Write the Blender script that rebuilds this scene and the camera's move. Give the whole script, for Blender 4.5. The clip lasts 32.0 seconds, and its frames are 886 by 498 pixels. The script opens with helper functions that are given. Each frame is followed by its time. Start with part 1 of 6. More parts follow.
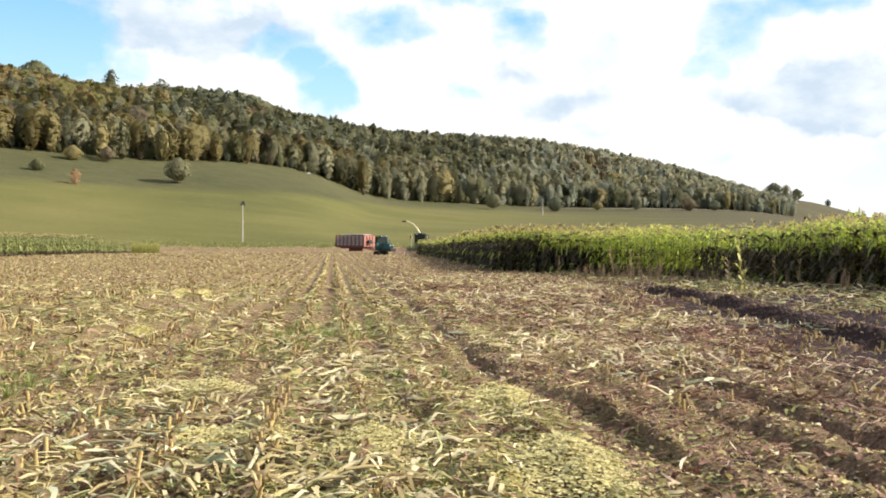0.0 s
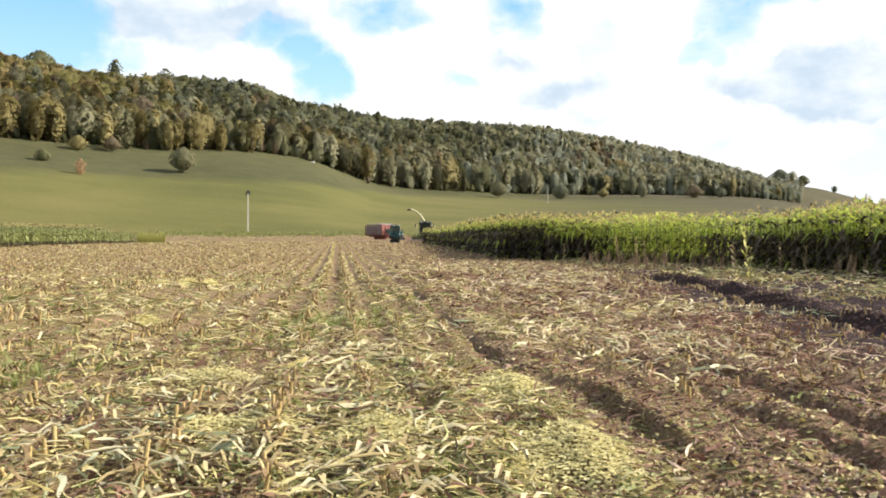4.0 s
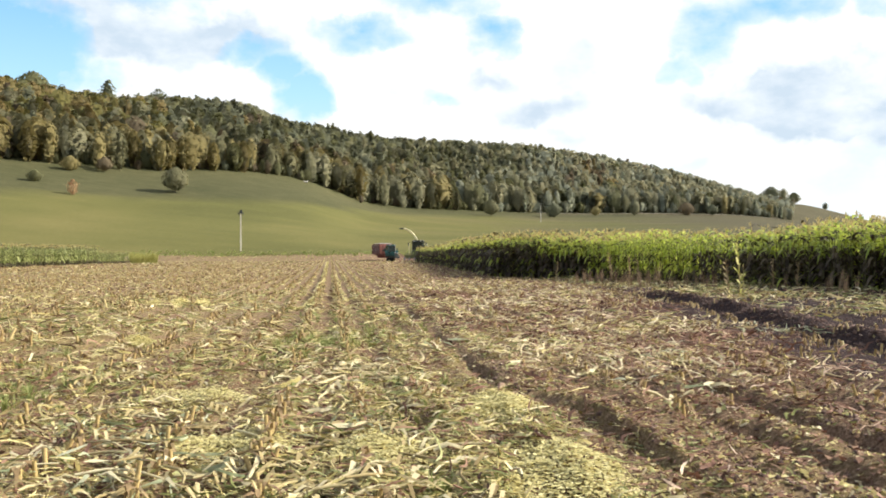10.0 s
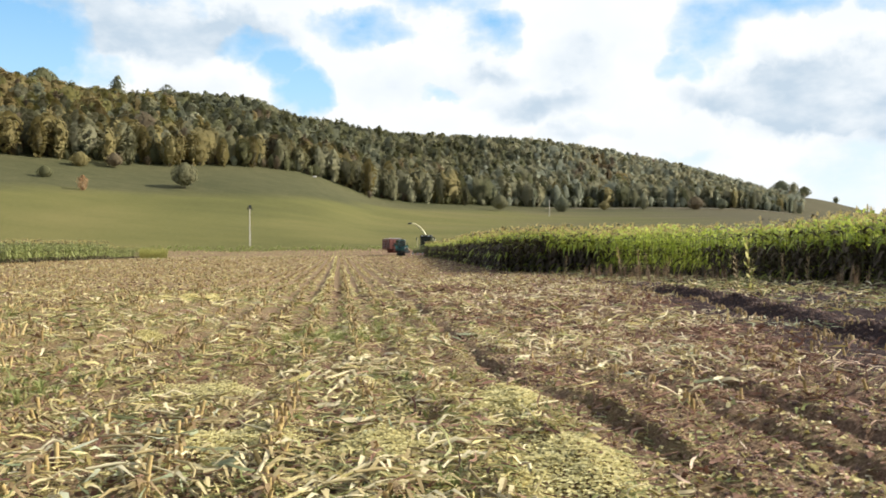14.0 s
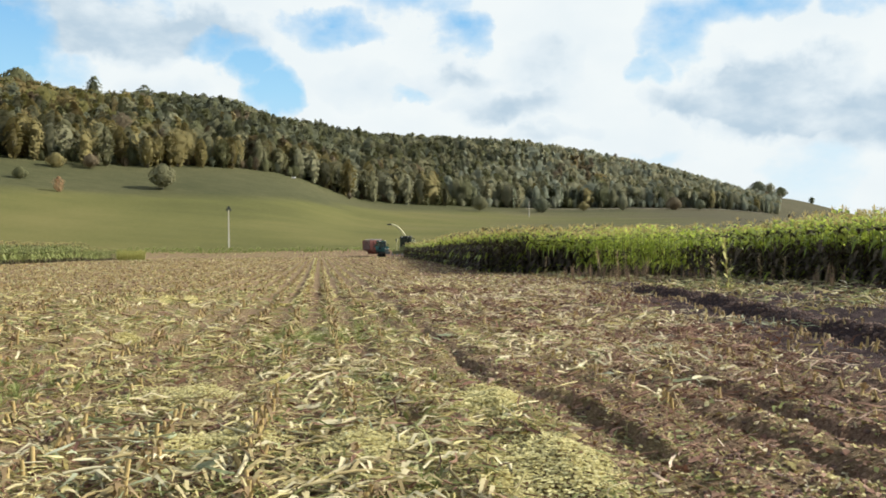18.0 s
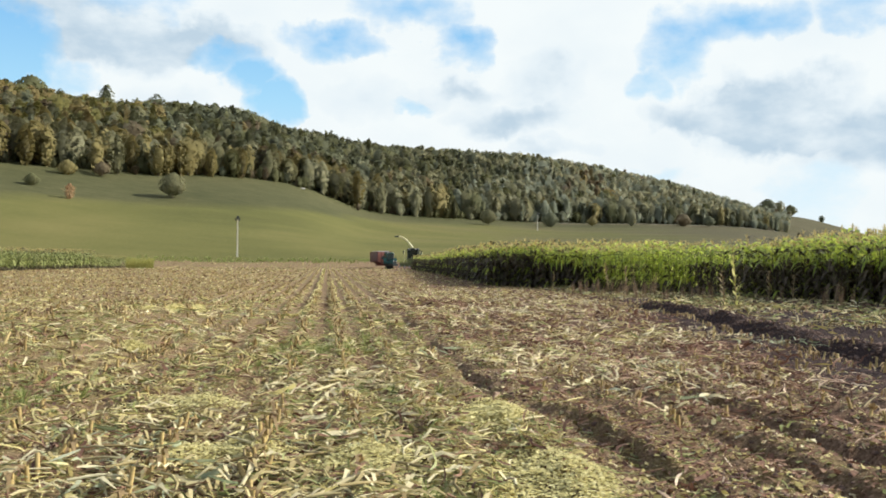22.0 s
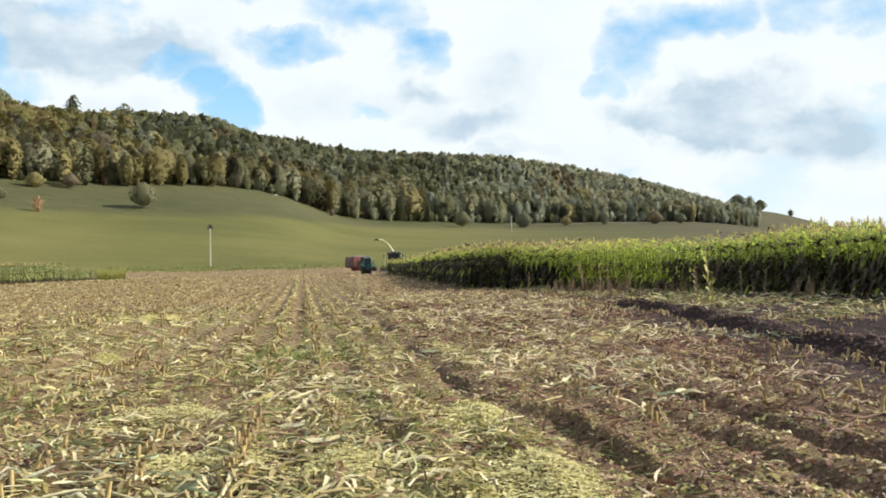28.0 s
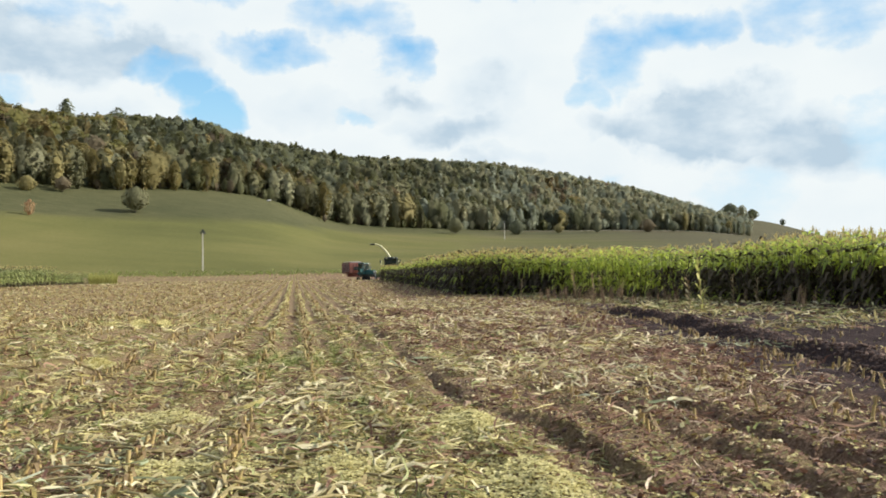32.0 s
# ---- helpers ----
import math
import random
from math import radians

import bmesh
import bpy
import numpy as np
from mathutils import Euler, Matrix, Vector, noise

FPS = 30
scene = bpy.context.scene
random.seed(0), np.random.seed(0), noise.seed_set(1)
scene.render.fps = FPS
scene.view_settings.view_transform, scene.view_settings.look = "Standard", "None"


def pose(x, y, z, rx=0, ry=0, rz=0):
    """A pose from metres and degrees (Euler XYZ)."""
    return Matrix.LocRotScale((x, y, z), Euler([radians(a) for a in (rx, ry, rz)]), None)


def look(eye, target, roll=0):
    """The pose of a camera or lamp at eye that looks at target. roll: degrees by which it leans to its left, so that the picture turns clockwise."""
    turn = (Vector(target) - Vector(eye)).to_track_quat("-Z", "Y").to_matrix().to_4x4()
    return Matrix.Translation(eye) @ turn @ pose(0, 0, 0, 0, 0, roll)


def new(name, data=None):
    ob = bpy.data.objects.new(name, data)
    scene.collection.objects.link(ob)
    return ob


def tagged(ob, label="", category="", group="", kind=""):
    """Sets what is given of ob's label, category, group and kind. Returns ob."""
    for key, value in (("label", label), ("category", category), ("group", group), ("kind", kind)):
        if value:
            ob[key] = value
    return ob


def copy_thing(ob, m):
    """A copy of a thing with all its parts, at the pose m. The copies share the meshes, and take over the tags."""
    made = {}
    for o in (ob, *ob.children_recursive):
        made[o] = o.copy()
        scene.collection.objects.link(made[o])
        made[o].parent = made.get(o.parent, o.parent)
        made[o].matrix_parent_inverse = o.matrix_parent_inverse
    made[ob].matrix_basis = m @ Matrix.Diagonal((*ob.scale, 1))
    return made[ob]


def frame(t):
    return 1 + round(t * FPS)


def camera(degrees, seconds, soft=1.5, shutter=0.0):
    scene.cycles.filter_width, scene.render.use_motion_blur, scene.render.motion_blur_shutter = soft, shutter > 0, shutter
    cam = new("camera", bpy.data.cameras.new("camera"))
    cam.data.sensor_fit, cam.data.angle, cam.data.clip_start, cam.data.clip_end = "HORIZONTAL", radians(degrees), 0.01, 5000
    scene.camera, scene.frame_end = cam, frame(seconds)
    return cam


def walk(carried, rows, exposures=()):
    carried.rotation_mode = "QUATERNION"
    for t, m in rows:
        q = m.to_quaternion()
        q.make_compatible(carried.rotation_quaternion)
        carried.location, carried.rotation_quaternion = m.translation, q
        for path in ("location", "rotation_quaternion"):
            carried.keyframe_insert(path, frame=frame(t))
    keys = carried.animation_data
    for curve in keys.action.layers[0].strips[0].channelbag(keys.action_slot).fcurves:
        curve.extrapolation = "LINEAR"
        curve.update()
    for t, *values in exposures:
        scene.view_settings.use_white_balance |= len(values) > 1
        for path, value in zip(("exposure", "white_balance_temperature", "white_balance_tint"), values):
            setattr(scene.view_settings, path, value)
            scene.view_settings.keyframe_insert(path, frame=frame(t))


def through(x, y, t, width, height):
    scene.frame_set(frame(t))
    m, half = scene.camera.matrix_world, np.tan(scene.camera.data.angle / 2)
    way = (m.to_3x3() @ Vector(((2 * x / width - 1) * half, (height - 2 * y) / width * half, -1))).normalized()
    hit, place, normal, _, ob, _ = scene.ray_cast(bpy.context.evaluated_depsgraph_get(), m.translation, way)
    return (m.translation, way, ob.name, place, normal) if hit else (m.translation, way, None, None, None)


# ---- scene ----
cam = camera(55.82, 32.0, soft=1.8)
EYE = (0.03, 0.0, 1.45)
# seconds, and the camera's turn in degrees: held by hand, it sways on the spot
TURNS = (
    (0, 89.998, -0.255, -0.479),
    (0.5, 89.898, -0.052, -0.461),
    (1, 89.75, 0.084, -0.325),
    (1.5, 89.875, 0.006, -0.356),
    (2, 89.826, -0.034, -0.22),
    (2.5, 89.734, 0.043, -0.511),
    (3, 89.693, 0.15, -0.611),
    (3.5, 89.141, 0.032, -0.203),
    (5.5, 89.789, -0, -0.049),
    (6, 89.961, -0, 0),
    (6.5, 89.749, 0.046, -0.261),
    (7, 90.001, 0.098, -0.441),
    (7.5, 90.07, 0.102, -0.403),
    (8, 90.175, 0.289, -0.595),
    (8.5, 90.277, 0.262, -0.77),
    (9, 90.368, 0.138, -0.752),
    (9.5, 90.241, 0.661, -0.65),
    (10, 90.474, 0.301, -0.594),
    (10.5, 90.678, 0.015, -0.594),
    (11, 91.175, -0.216, -0.471),
    (11.5, 91.176, -0.056, -0.259),
    (12, 90.352, -0.192, 0.068),
    (12.5, 89.84, 0.057, -0.029),
    (13, 89.611, 0.034, -0.203),
    (13.5, 89.587, 0.219, -0.047),
    (14, 90.121, 0.4, -0),
    (14.5, 90.407, 0.521, -0.019),
    (16.5, 90.541, 0.945, -0.281),
    (17, 89.949, 0.937, -0.721),
    (17.5, 90.188, 0.26, -1.15),
    (18, 90.172, 0.573, -1.364),
    (18.5, 90.396, -0.071, -1.24),
    (19, 90.836, -0.203, -1.514),
    (19.5, 91.106, -0.26, -1.529),
    (20, 91.286, -0.381, -1.276),
    (20.5, 91.241, -0.311, -1.187),
    (21, 91.157, -0.237, -1.244),
    (21.5, 91.069, -0.517, -1.019),
    (22, 91.052, -0.346, -0.83),
    (22.5, 91.075, -0.048, -0.771),
    (23, 91.377, 0.229, -0.989),
    (23.5, 91.478, 0.101, -0.95),
    (24, 91.369, 0.429, -0.655),
    (24.5, 91.807, 0.138, -0.688),
    (25, 92.123, 0.367, -0.698),
    (25.5, 91.593, 0.729, -0.352),
    (27.5, 91.08, 0.782, -2.173),
    (28, 91.246, 1.194, -2.525),
    (28.5, 91.572, 1.506, -2.409),
    (29, 91.789, 1.28, -2.31),
    (29.5, 91.735, 1.241, -2.533),
    (30, 91.68, 1.586, -2.27),
    (30.5, 91.918, 1.191, -2.589),
    (31, 92.13, 0.962, -3.082),
    (31.5, 91.939, 1.262, -3.031),
    (32, 91.689, 0.786, -3.019),
)
walk(cam, [(t, pose(*EYE, a, b, c)) for t, a, b, c in TURNS],
     exposures=((0, 0.53, 6400, 10), (11, 0.52, 6400, 9), (13, 0.45, 6400, 9), (14.5, 0.31, 6300, 8), (17, 0.21, 6180, 5), (20, 0.20, 6180, 5), (23, 0.28, 6180, 5), (25, 0.33, 6180, 5), (28, 0.30, 6180, 5), (31, 0.21, 6180, 5), (32, 0.20, 6180, 5)))

# ---- world and sun ----
SUN_AZ, SUN_EL = 84.0, 32.0     # degrees clockwise from +y, and above the horizon
world = bpy.data.worlds.new("world")
scene.world = world
world.use_nodes = True
wn = world.node_tree.nodes
sky = wn.new("ShaderNodeTexSky")
sky.sky_type, sky.sun_disc = "NISHITA", False
sky.sun_elevation, sky.sun_rotation = radians(SUN_EL), radians(SUN_AZ)
sky.air_density, sky.dust_density = 1.0, 1.5
veil = wn.new("ShaderNodeMix")
veil.data_type = "RGBA"
veil.inputs[0].default_value = 0.4
veil.inputs[7].default_value = (4.6, 4.5, 4.3, 1)     # broken cloud all round
world.node_tree.links.new(sky.outputs[0], veil.inputs[6])
world.node_tree.links.new(veil.outputs[2], wn["Background"].inputs[0])
wn["Background"].inputs[1].default_value = 0.15
lamp = bpy.data.lights.new("sun", "SUN")
lamp.energy, lamp.angle, lamp.color = 5.35, radians(0.6), (1.0, 0.93, 0.8)
sun = new("sun", lamp)
sdir = Vector((math.sin(radians(SUN_AZ)) * math.cos(radians(SUN_EL)), math.cos(radians(SUN_AZ)) * math.cos(radians(SUN_EL)), math.sin(radians(SUN_EL))))
sun.matrix_world = look(sdir * 100, (0, 0, 0))

# ---- materials ----
class Nodes:
    """Small builder of node materials."""
    def __init__(self, name, rough=0.8, metal=0.0, spec=0.3):
        self.mat = bpy.data.materials.new(name)
        self.mat.use_nodes = True
        self.t = self.mat.node_tree
        self.b = self.t.nodes["Principled BSDF"]
        self.b.inputs["Roughness"].default_value = rough
        self.b.inputs["Metallic"].default_value = metal
        self.b.inputs["Specular IOR Level"].default_value = spec
        self.co = self.t.nodes.new("ShaderNodeTexCoord").outputs["Object"]

    def link(self, a, b):
        self.t.links.new(a, b)

    def noise(self, scale, detail=4.0, rough=0.6, vec=None, stretch=None):
        v = vec or self.co
        if stretch:
            mp = self.t.nodes.new("ShaderNodeMapping")
            mp.inputs["Scale"].default_value = stretch
            self.link(v, mp.inputs[0])
            v = mp.outputs[0]
        n = self.t.nodes.new("ShaderNodeTexNoise")
        n.inputs["Scale"].default_value, n.inputs["Detail"].default_value, n.inputs["Roughness"].default_value = scale, detail, rough
        self.link(v, n.inputs["Vector"])
        return n.outputs["Fac"]

    def ramp(self, fac, *stops):
        r = self.t.nodes.new("ShaderNodeValToRGB")
        el = r.color_ramp.elements
        while len(el) < len(stops):
            el.new(0.5)
        for e, (p, c) in zip(el, stops):
            e.position, e.color = p, (*c, 1) if len(c) == 3 else c
        self.link(fac, r.inputs[0])
        return r.outputs[0]

    def mix(self, fac, a, b, mode="MIX"):
        m = self.t.nodes.new("ShaderNodeMix")
        m.data_type, m.blend_type = "RGBA", mode
        for v, i in ((fac, 0), (a, 6), (b, 7)):
            if hasattr(v, "is_linked"):
                self.link(v, m.inputs[i])
            else:
                m.inputs[i].default_value = v if i == 0 else (*v, 1)
        return m.outputs[2]

    def math(self, op, a, b=0.0, c=0.0):
        m = self.t.nodes.new("ShaderNodeMath")
        m.operation = op
        for v, i in ((a, 0), (b, 1), (c, 2)):
            if hasattr(v, "is_linked"):
                self.link(v, m.inputs[i])
            else:
                m.inputs[i].default_value = v
        return m.outputs[0]

    def base(self, c):
        if hasattr(c, "is_linked"):
            self.link(c, self.b.inputs["Base Color"])
        else:
            self.b.inputs["Base Color"].default_value = (*c, 1)
        return self

    def bump(self, h, strength=0.4, dist=0.02):
        b = self.t.nodes.new("ShaderNodeBump")
        b.inputs["Strength"].default_value, b.inputs["Distance"].default_value = strength, dist
        self.link(h, b.inputs["Height"])
        self.link(b.outputs[0], self.b.inputs["Normal"])
        return self

    def island(self):
        return self.t.nodes.new("ShaderNodeNewGeometry").outputs["Random Per Island"]

    def chance(self):
        return self.t.nodes.new("ShaderNodeObjectInfo").outputs["Random"]

    def thin(self, colour, amount, through=None):
        """Light passes through, as in a leaf; through: another colour for it."""
        tr = self.t.nodes.new("ShaderNodeBsdfTranslucent")
        self.link(through or colour, tr.inputs[0])
        ms = self.t.nodes.new("ShaderNodeMixShader")
        ms.inputs[0].default_value = amount
        self.link(self.b.outputs[0], ms.inputs[1])
        self.link(tr.outputs[0], ms.inputs[2])
        self.link(ms.outputs[0], self.t.nodes["Material Output"].inputs[0])
        return self


def leafy(name, dark, mid, light, thin=0.45, rough=0.6, scale=0.6, grain=0.0, vary=0.65):
    n = Nodes(name, rough, spec=0.25)
    r = n.math("ADD", n.math("MULTIPLY", n.island(), vary), n.math("MULTIPLY", n.noise(scale, 3), 1.15 - vary))
    c = n.ramp(r, (0.2, dark), (0.55, mid), (0.95, light))
    if grain:
        spots = n.ramp(n.noise(grain, 5, 0.7), (0.5, (0, 0, 0)), (0.72, (0.7, 0.7, 0.7)))
        c = n.mix(spots, c, tuple(v * 0.75 for v in dark))
    n.base(c)
    return n.thin(c, thin).mat if thin else n.mat


def plain(name, colour, rough=0.6, metal=0.0, wear=0.25, scale=6.0, spec=0.4):
    """Painted or bare stuff with stains at two scales."""
    n = Nodes(name, rough, metal, spec)
    big = n.noise(scale, 5)
    fine = n.noise(scale * 9, 3)
    low = tuple(v * (1 - wear) for v in colour)
    hi = tuple(min(1, v * (1 + wear * 0.5) + 0.02 * wear) for v in colour)
    n.base(n.mix(n.math("MULTIPLY", fine, 0.35), n.ramp(big, (0.3, low), (0.7, hi)), tuple(v * 0.7 + 0.05 for v in colour)))
    return n.bump(fine, 0.1, 0.004).mat


def soil_material():
    n = Nodes("field_soil", 0.95, spec=0.1)
    broad, mid, fine = n.noise(0.25, 5), n.noise(2.2, 6), n.noise(26, 6, 0.7)
    soil = n.ramp(fine, (0.3, (0.05, 0.03, 0.02)), (0.5, (0.215, 0.137, 0.088)), (0.7, (0.44, 0.305, 0.205)))
    straw = n.ramp(n.noise(55, 4, 0.7, stretch=(1, 0.5, 1)), (0.3, (0.09, 0.068, 0.026)), (0.6, (0.32, 0.262, 0.104)), (0.8, (0.55, 0.475, 0.235)))
    sp = n.t.nodes.new("ShaderNodeSeparateXYZ")
    n.link(n.co, sp.inputs[0])
    lateral = n.math("ADD", sp.outputs[0], n.math("MULTIPLY", sp.outputs[1], 0.124))
    left = n.math("SUBTRACT", 1.0, n.math("SMOOTH_MIN", 1.0, n.math("MAXIMUM", n.math("MULTIPLY", n.math("ADD", lateral, -0.5), 0.16), 0.0), 0.1))
    cover = n.math("MULTIPLY", n.ramp(n.math("ADD", n.math("MULTIPLY", mid, 0.6), n.math("MULTIPLY", broad, 0.4)), (0.38, (0, 0, 0)), (0.62, (1, 1, 1))), n.math("ADD", n.math("MULTIPLY", left, 0.45), 0.28))
    # straw lies along the rows, bare soil between them
    cb = n.t.nodes.new("ShaderNodeCombineXYZ")
    n.link(n.math("MULTIPLY", lateral, 1.0), cb.inputs[0])
    n.link(n.math("MULTIPLY", sp.outputs[1], 0.05), cb.inputs[1])
    lanes = n.noise(1.15, 3, 0.6, vec=cb.outputs[0])
    comb = n.math("COSINE", n.math("MULTIPLY", n.math("ADD", n.math("SUBTRACT", lateral, 0.28), n.math("MULTIPLY", n.math("SUBTRACT", mid, 0.5), 0.25)), 2 * math.pi / 0.72))
    line = n.ramp(n.math("ADD", n.math("MULTIPLY", comb, 0.27), lanes), (0.3, (0.15, 0.15, 0.15)), (0.7, (1, 1, 1)))
    c = n.mix(n.math("MINIMUM", n.math("MULTIPLY", cover, n.math("ADD", n.math("MULTIPLY", line, 1.3), 0.15)), 1.0), soil, straw)
    damp = n.ramp(n.math("ADD", n.math("MULTIPLY", n.math("SUBTRACT", lateral, n.math("MULTIPLY", n.math("MAXIMUM", n.math("SUBTRACT", sp.outputs[1], 20.0), 0.0), 0.06)), 0.1), n.math("MULTIPLY", n.math("SUBTRACT", mid, 0.5), 0.5)), (0.33, (0, 0, 0)), (0.66, (0.85, 0.85, 0.85)))
    c = n.mix(damp, c, n.ramp(fine, (0.3, (0.05, 0.027, 0.023)), (0.7, (0.22, 0.122, 0.095))))
    wet = n.ramp(n.math("ADD", n.math("MULTIPLY", n.math("SUBTRACT", lateral, n.math("MULTIPLY", sp.outputs[1], 0.2)), 0.1), n.math("MULTIPLY", n.math("SUBTRACT", mid, 0.5), 0.4)), (0.34, (0, 0, 0)), (0.5, (1, 1, 1)))
    c = n.mix(wet, c, n.ramp(fine, (0.3, (0.026, 0.017, 0.017)), (0.7, (0.082, 0.055, 0.052))))
    weed = n.ramp(n.noise(0.8, 5), (0.52, (0, 0, 0)), (0.7, (0.6, 0.6, 0.6)))
    c = n.mix(n.math("MULTIPLY", weed, left), c, n.ramp(fine, (0.3, (0.1, 0.12, 0.04)), (0.7, (0.27, 0.28, 0.1))))
    n.base(c)
    return n.bump(n.math("ADD", fine, n.noise(9, 5)), 0.9, 0.05).mat


def meadow_material():
    n = Nodes("meadow_grass", 0.95, spec=0.08)
    a = n.noise(0.018, 6, 0.55)
    streak = n.noise(0.05, 5, 0.6, stretch=(0.25, 1.6, 1.6))
    fine = n.noise(1.5, 5, 0.7)
    g = n.ramp(n.math("ADD", n.math("MULTIPLY", streak, 0.28), n.math("MULTIPLY", a, 0.72)), (0.36, (0.088, 0.091, 0.026)), (0.5, (0.138, 0.131, 0.039)), (0.64, (0.188, 0.162, 0.056)))
    sp = n.t.nodes.new("ShaderNodeSeparateXYZ")
    n.link(n.co, sp.inputs[0])
    # the rough pasture above the mown meadow, darkened further with painted cloud shade
    rise = n.math("ADD", sp.outputs[2], n.math("MULTIPLY", n.math("SUBTRACT", n.noise(0.03, 4, 0.6, stretch=(0.4, 1, 0)), 0.5), 9.0))
    upper = n.ramp(n.math("MULTIPLY", rise, 0.025), (0.43, (0, 0, 0)), (0.52, (1, 1, 1)))
    tuss = n.noise(0.35, 5, 0.7, stretch=(0.35, 1, 1))
    g = n.mix(upper, g, n.ramp(n.math("ADD", n.math("MULTIPLY", tuss, 0.6), n.math("MULTIPLY", a, 0.4)), (0.36, (0.042, 0.046, 0.021)), (0.5, (0.068, 0.068, 0.033)), (0.66, (0.11, 0.1, 0.052))))
    far = n.ramp(n.math("ADD", n.math("MULTIPLY", sp.outputs[0], 1 / 500), n.math("MULTIPLY", n.math("SUBTRACT", a, 0.5), 0.5)), (0.03, (0, 0, 0)), (0.26, (1, 1, 1)))
    g = n.mix(far, g, n.ramp(streak, (0.3, (0.048, 0.041, 0.027)), (0.7, (0.1, 0.082, 0.056))))
    n.base(n.mix(0.3, g, n.ramp(fine, (0.3, (0.06, 0.066, 0.025)), (0.7, (0.18, 0.165, 0.075)))))
    return n.bump(fine, 0.5, 0.3).mat


def woodfloor_material():
    n = Nodes("forest_floor", 0.95, spec=0.05)
    n.base(n.ramp(n.noise(0.3, 5), (0.3, (0.07, 0.065, 0.035)), (0.7, (0.16, 0.13, 0.075))))
    return n.mat


SOIL, MEADOW, WOODFLOOR = soil_material(), meadow_material(), woodfloor_material()
CLOD = plain("dark_clods", (0.17, 0.108, 0.085), 0.95, wear=0.5, scale=5, spec=0.1)
BARK = plain("bark", (0.16, 0.13, 0.1), 0.9, wear=0.4, scale=3)
def crown(name, r, g, b):
    return leafy(name, (r, g, b), (r * 1.25, g * 1.25, b * 1.25), (r * 1.55, g * 1.5, b * 1.42), 0.42, 0.75, 0.16, 0.0, 0.24)


# crowns, from fresh green to autumn brown; grey, silver and blue paint in haze
CROWNS = [
    crown("crown_olive", 0.17, 0.162, 0.088), crown("crown_green", 0.138, 0.138, 0.066),
    crown("crown_dark", 0.128, 0.134, 0.082), crown("crown_yellow", 0.25, 0.212, 0.092),
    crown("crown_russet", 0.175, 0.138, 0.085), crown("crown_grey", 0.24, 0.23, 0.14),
    crown("crown_haze_silver", 0.29, 0.272, 0.17), crown("crown_haze_blue", 0.245, 0.255, 0.185),
    crown("crown_orange", 0.36, 0.235, 0.13), crown("crown_amber", 0.215, 0.168, 0.07), crown("crown_moss", 0.165, 0.15, 0.05)]


def corn_leaf_material(name, lift=1.95, glow=1.26):
    """Fairly dark seen by reflected light, bright yellow-green with the sun behind it."""
    n = Nodes(name, 0.33, spec=0.5)
    r = n.math("ADD", n.math("MULTIPLY", n.island(), 0.6), n.math("MULTIPLY", n.noise(0.3, 3), 0.55))
    front = n.ramp(r, (0.2, (0.08 * lift, 0.115 * lift, 0.025)), (0.55, (0.2 * lift, 0.24 * lift, 0.055)), (0.95, (0.33 * lift, 0.36 * lift, 0.13)))
    back = n.ramp(r, (0.2, (0.29 * glow, 0.36 * glow, 0.07)), (0.55, (0.48 * glow, 0.53 * glow, 0.13)), (0.95, (0.62 * glow, 0.62 * glow, 0.2)))
    n.base(front)
    return n.thin(front, 0.5, back).mat


CORN_LEAF = corn_leaf_material("corn_leaf")
# dry brown, painted darker still for shade low in the stand
CORN_DRY_SHADE = leafy("corn_dry_shade_leaf", (0.04, 0.03, 0.022), (0.07, 0.052, 0.036), (0.13, 0.1, 0.066), 0.1, 0.7, 0.5)
CORN_STALK = leafy("corn_stalk", (0.06, 0.07, 0.025), (0.11, 0.115, 0.045), (0.22, 0.19, 0.09), 0, 0.6)
TASSEL = leafy("corn_tassel", (0.36, 0.28, 0.11), (0.52, 0.41, 0.17), (0.66, 0.54, 0.26), 0.3, 0.8)
STRAW = leafy("straw_litter", (0.22, 0.17, 0.056), (0.52, 0.435, 0.165), (0.84, 0.74, 0.39), 0.2, 0.6, 1.2, 45.0)
HUSK = leafy("pale_husk", (0.45, 0.36, 0.2), (0.65, 0.55, 0.32), (0.84, 0.75, 0.5), 0.25, 0.5, 1.2)
LITTER_GREEN = leafy("green_litter", (0.12, 0.135, 0.038), (0.26, 0.275, 0.09), (0.48, 0.48, 0.21), 0.3, 0.5, 1.2, 45.0)
LITTER_BROWN = leafy("brown_litter", (0.08, 0.04, 0.03), (0.23, 0.115, 0.075), (0.42, 0.26, 0.17), 0.2, 0.7, 1.2, 45.0)
LITTER_TAN = leafy("tan_litter", (0.13, 0.068, 0.048), (0.5, 0.325, 0.22), (0.92, 0.74, 0.54), 0.2, 0.6, 1.2, 45.0)
CHAFF = leafy("chopped_chaff", (0.42, 0.36, 0.14), (0.6, 0.53, 0.23), (0.78, 0.7, 0.38), 0.2, 0.7, 26.0)
GRASS = leafy("weed_grass", (0.17, 0.2, 0.06), (0.28, 0.31, 0.1), (0.42, 0.43, 0.17), 0.35, 0.6)
SHEATH = leafy("stub_sheath", (0.13, 0.085, 0.042), (0.29, 0.195, 0.1), (0.5, 0.375, 0.2), 0.2, 0.7, 1.5, 45.0)
STUB = leafy("stub", (0.2, 0.12, 0.05), (0.42, 0.3, 0.12), (0.7, 0.56, 0.28), 0, 0.7, 1.5, 60.0)



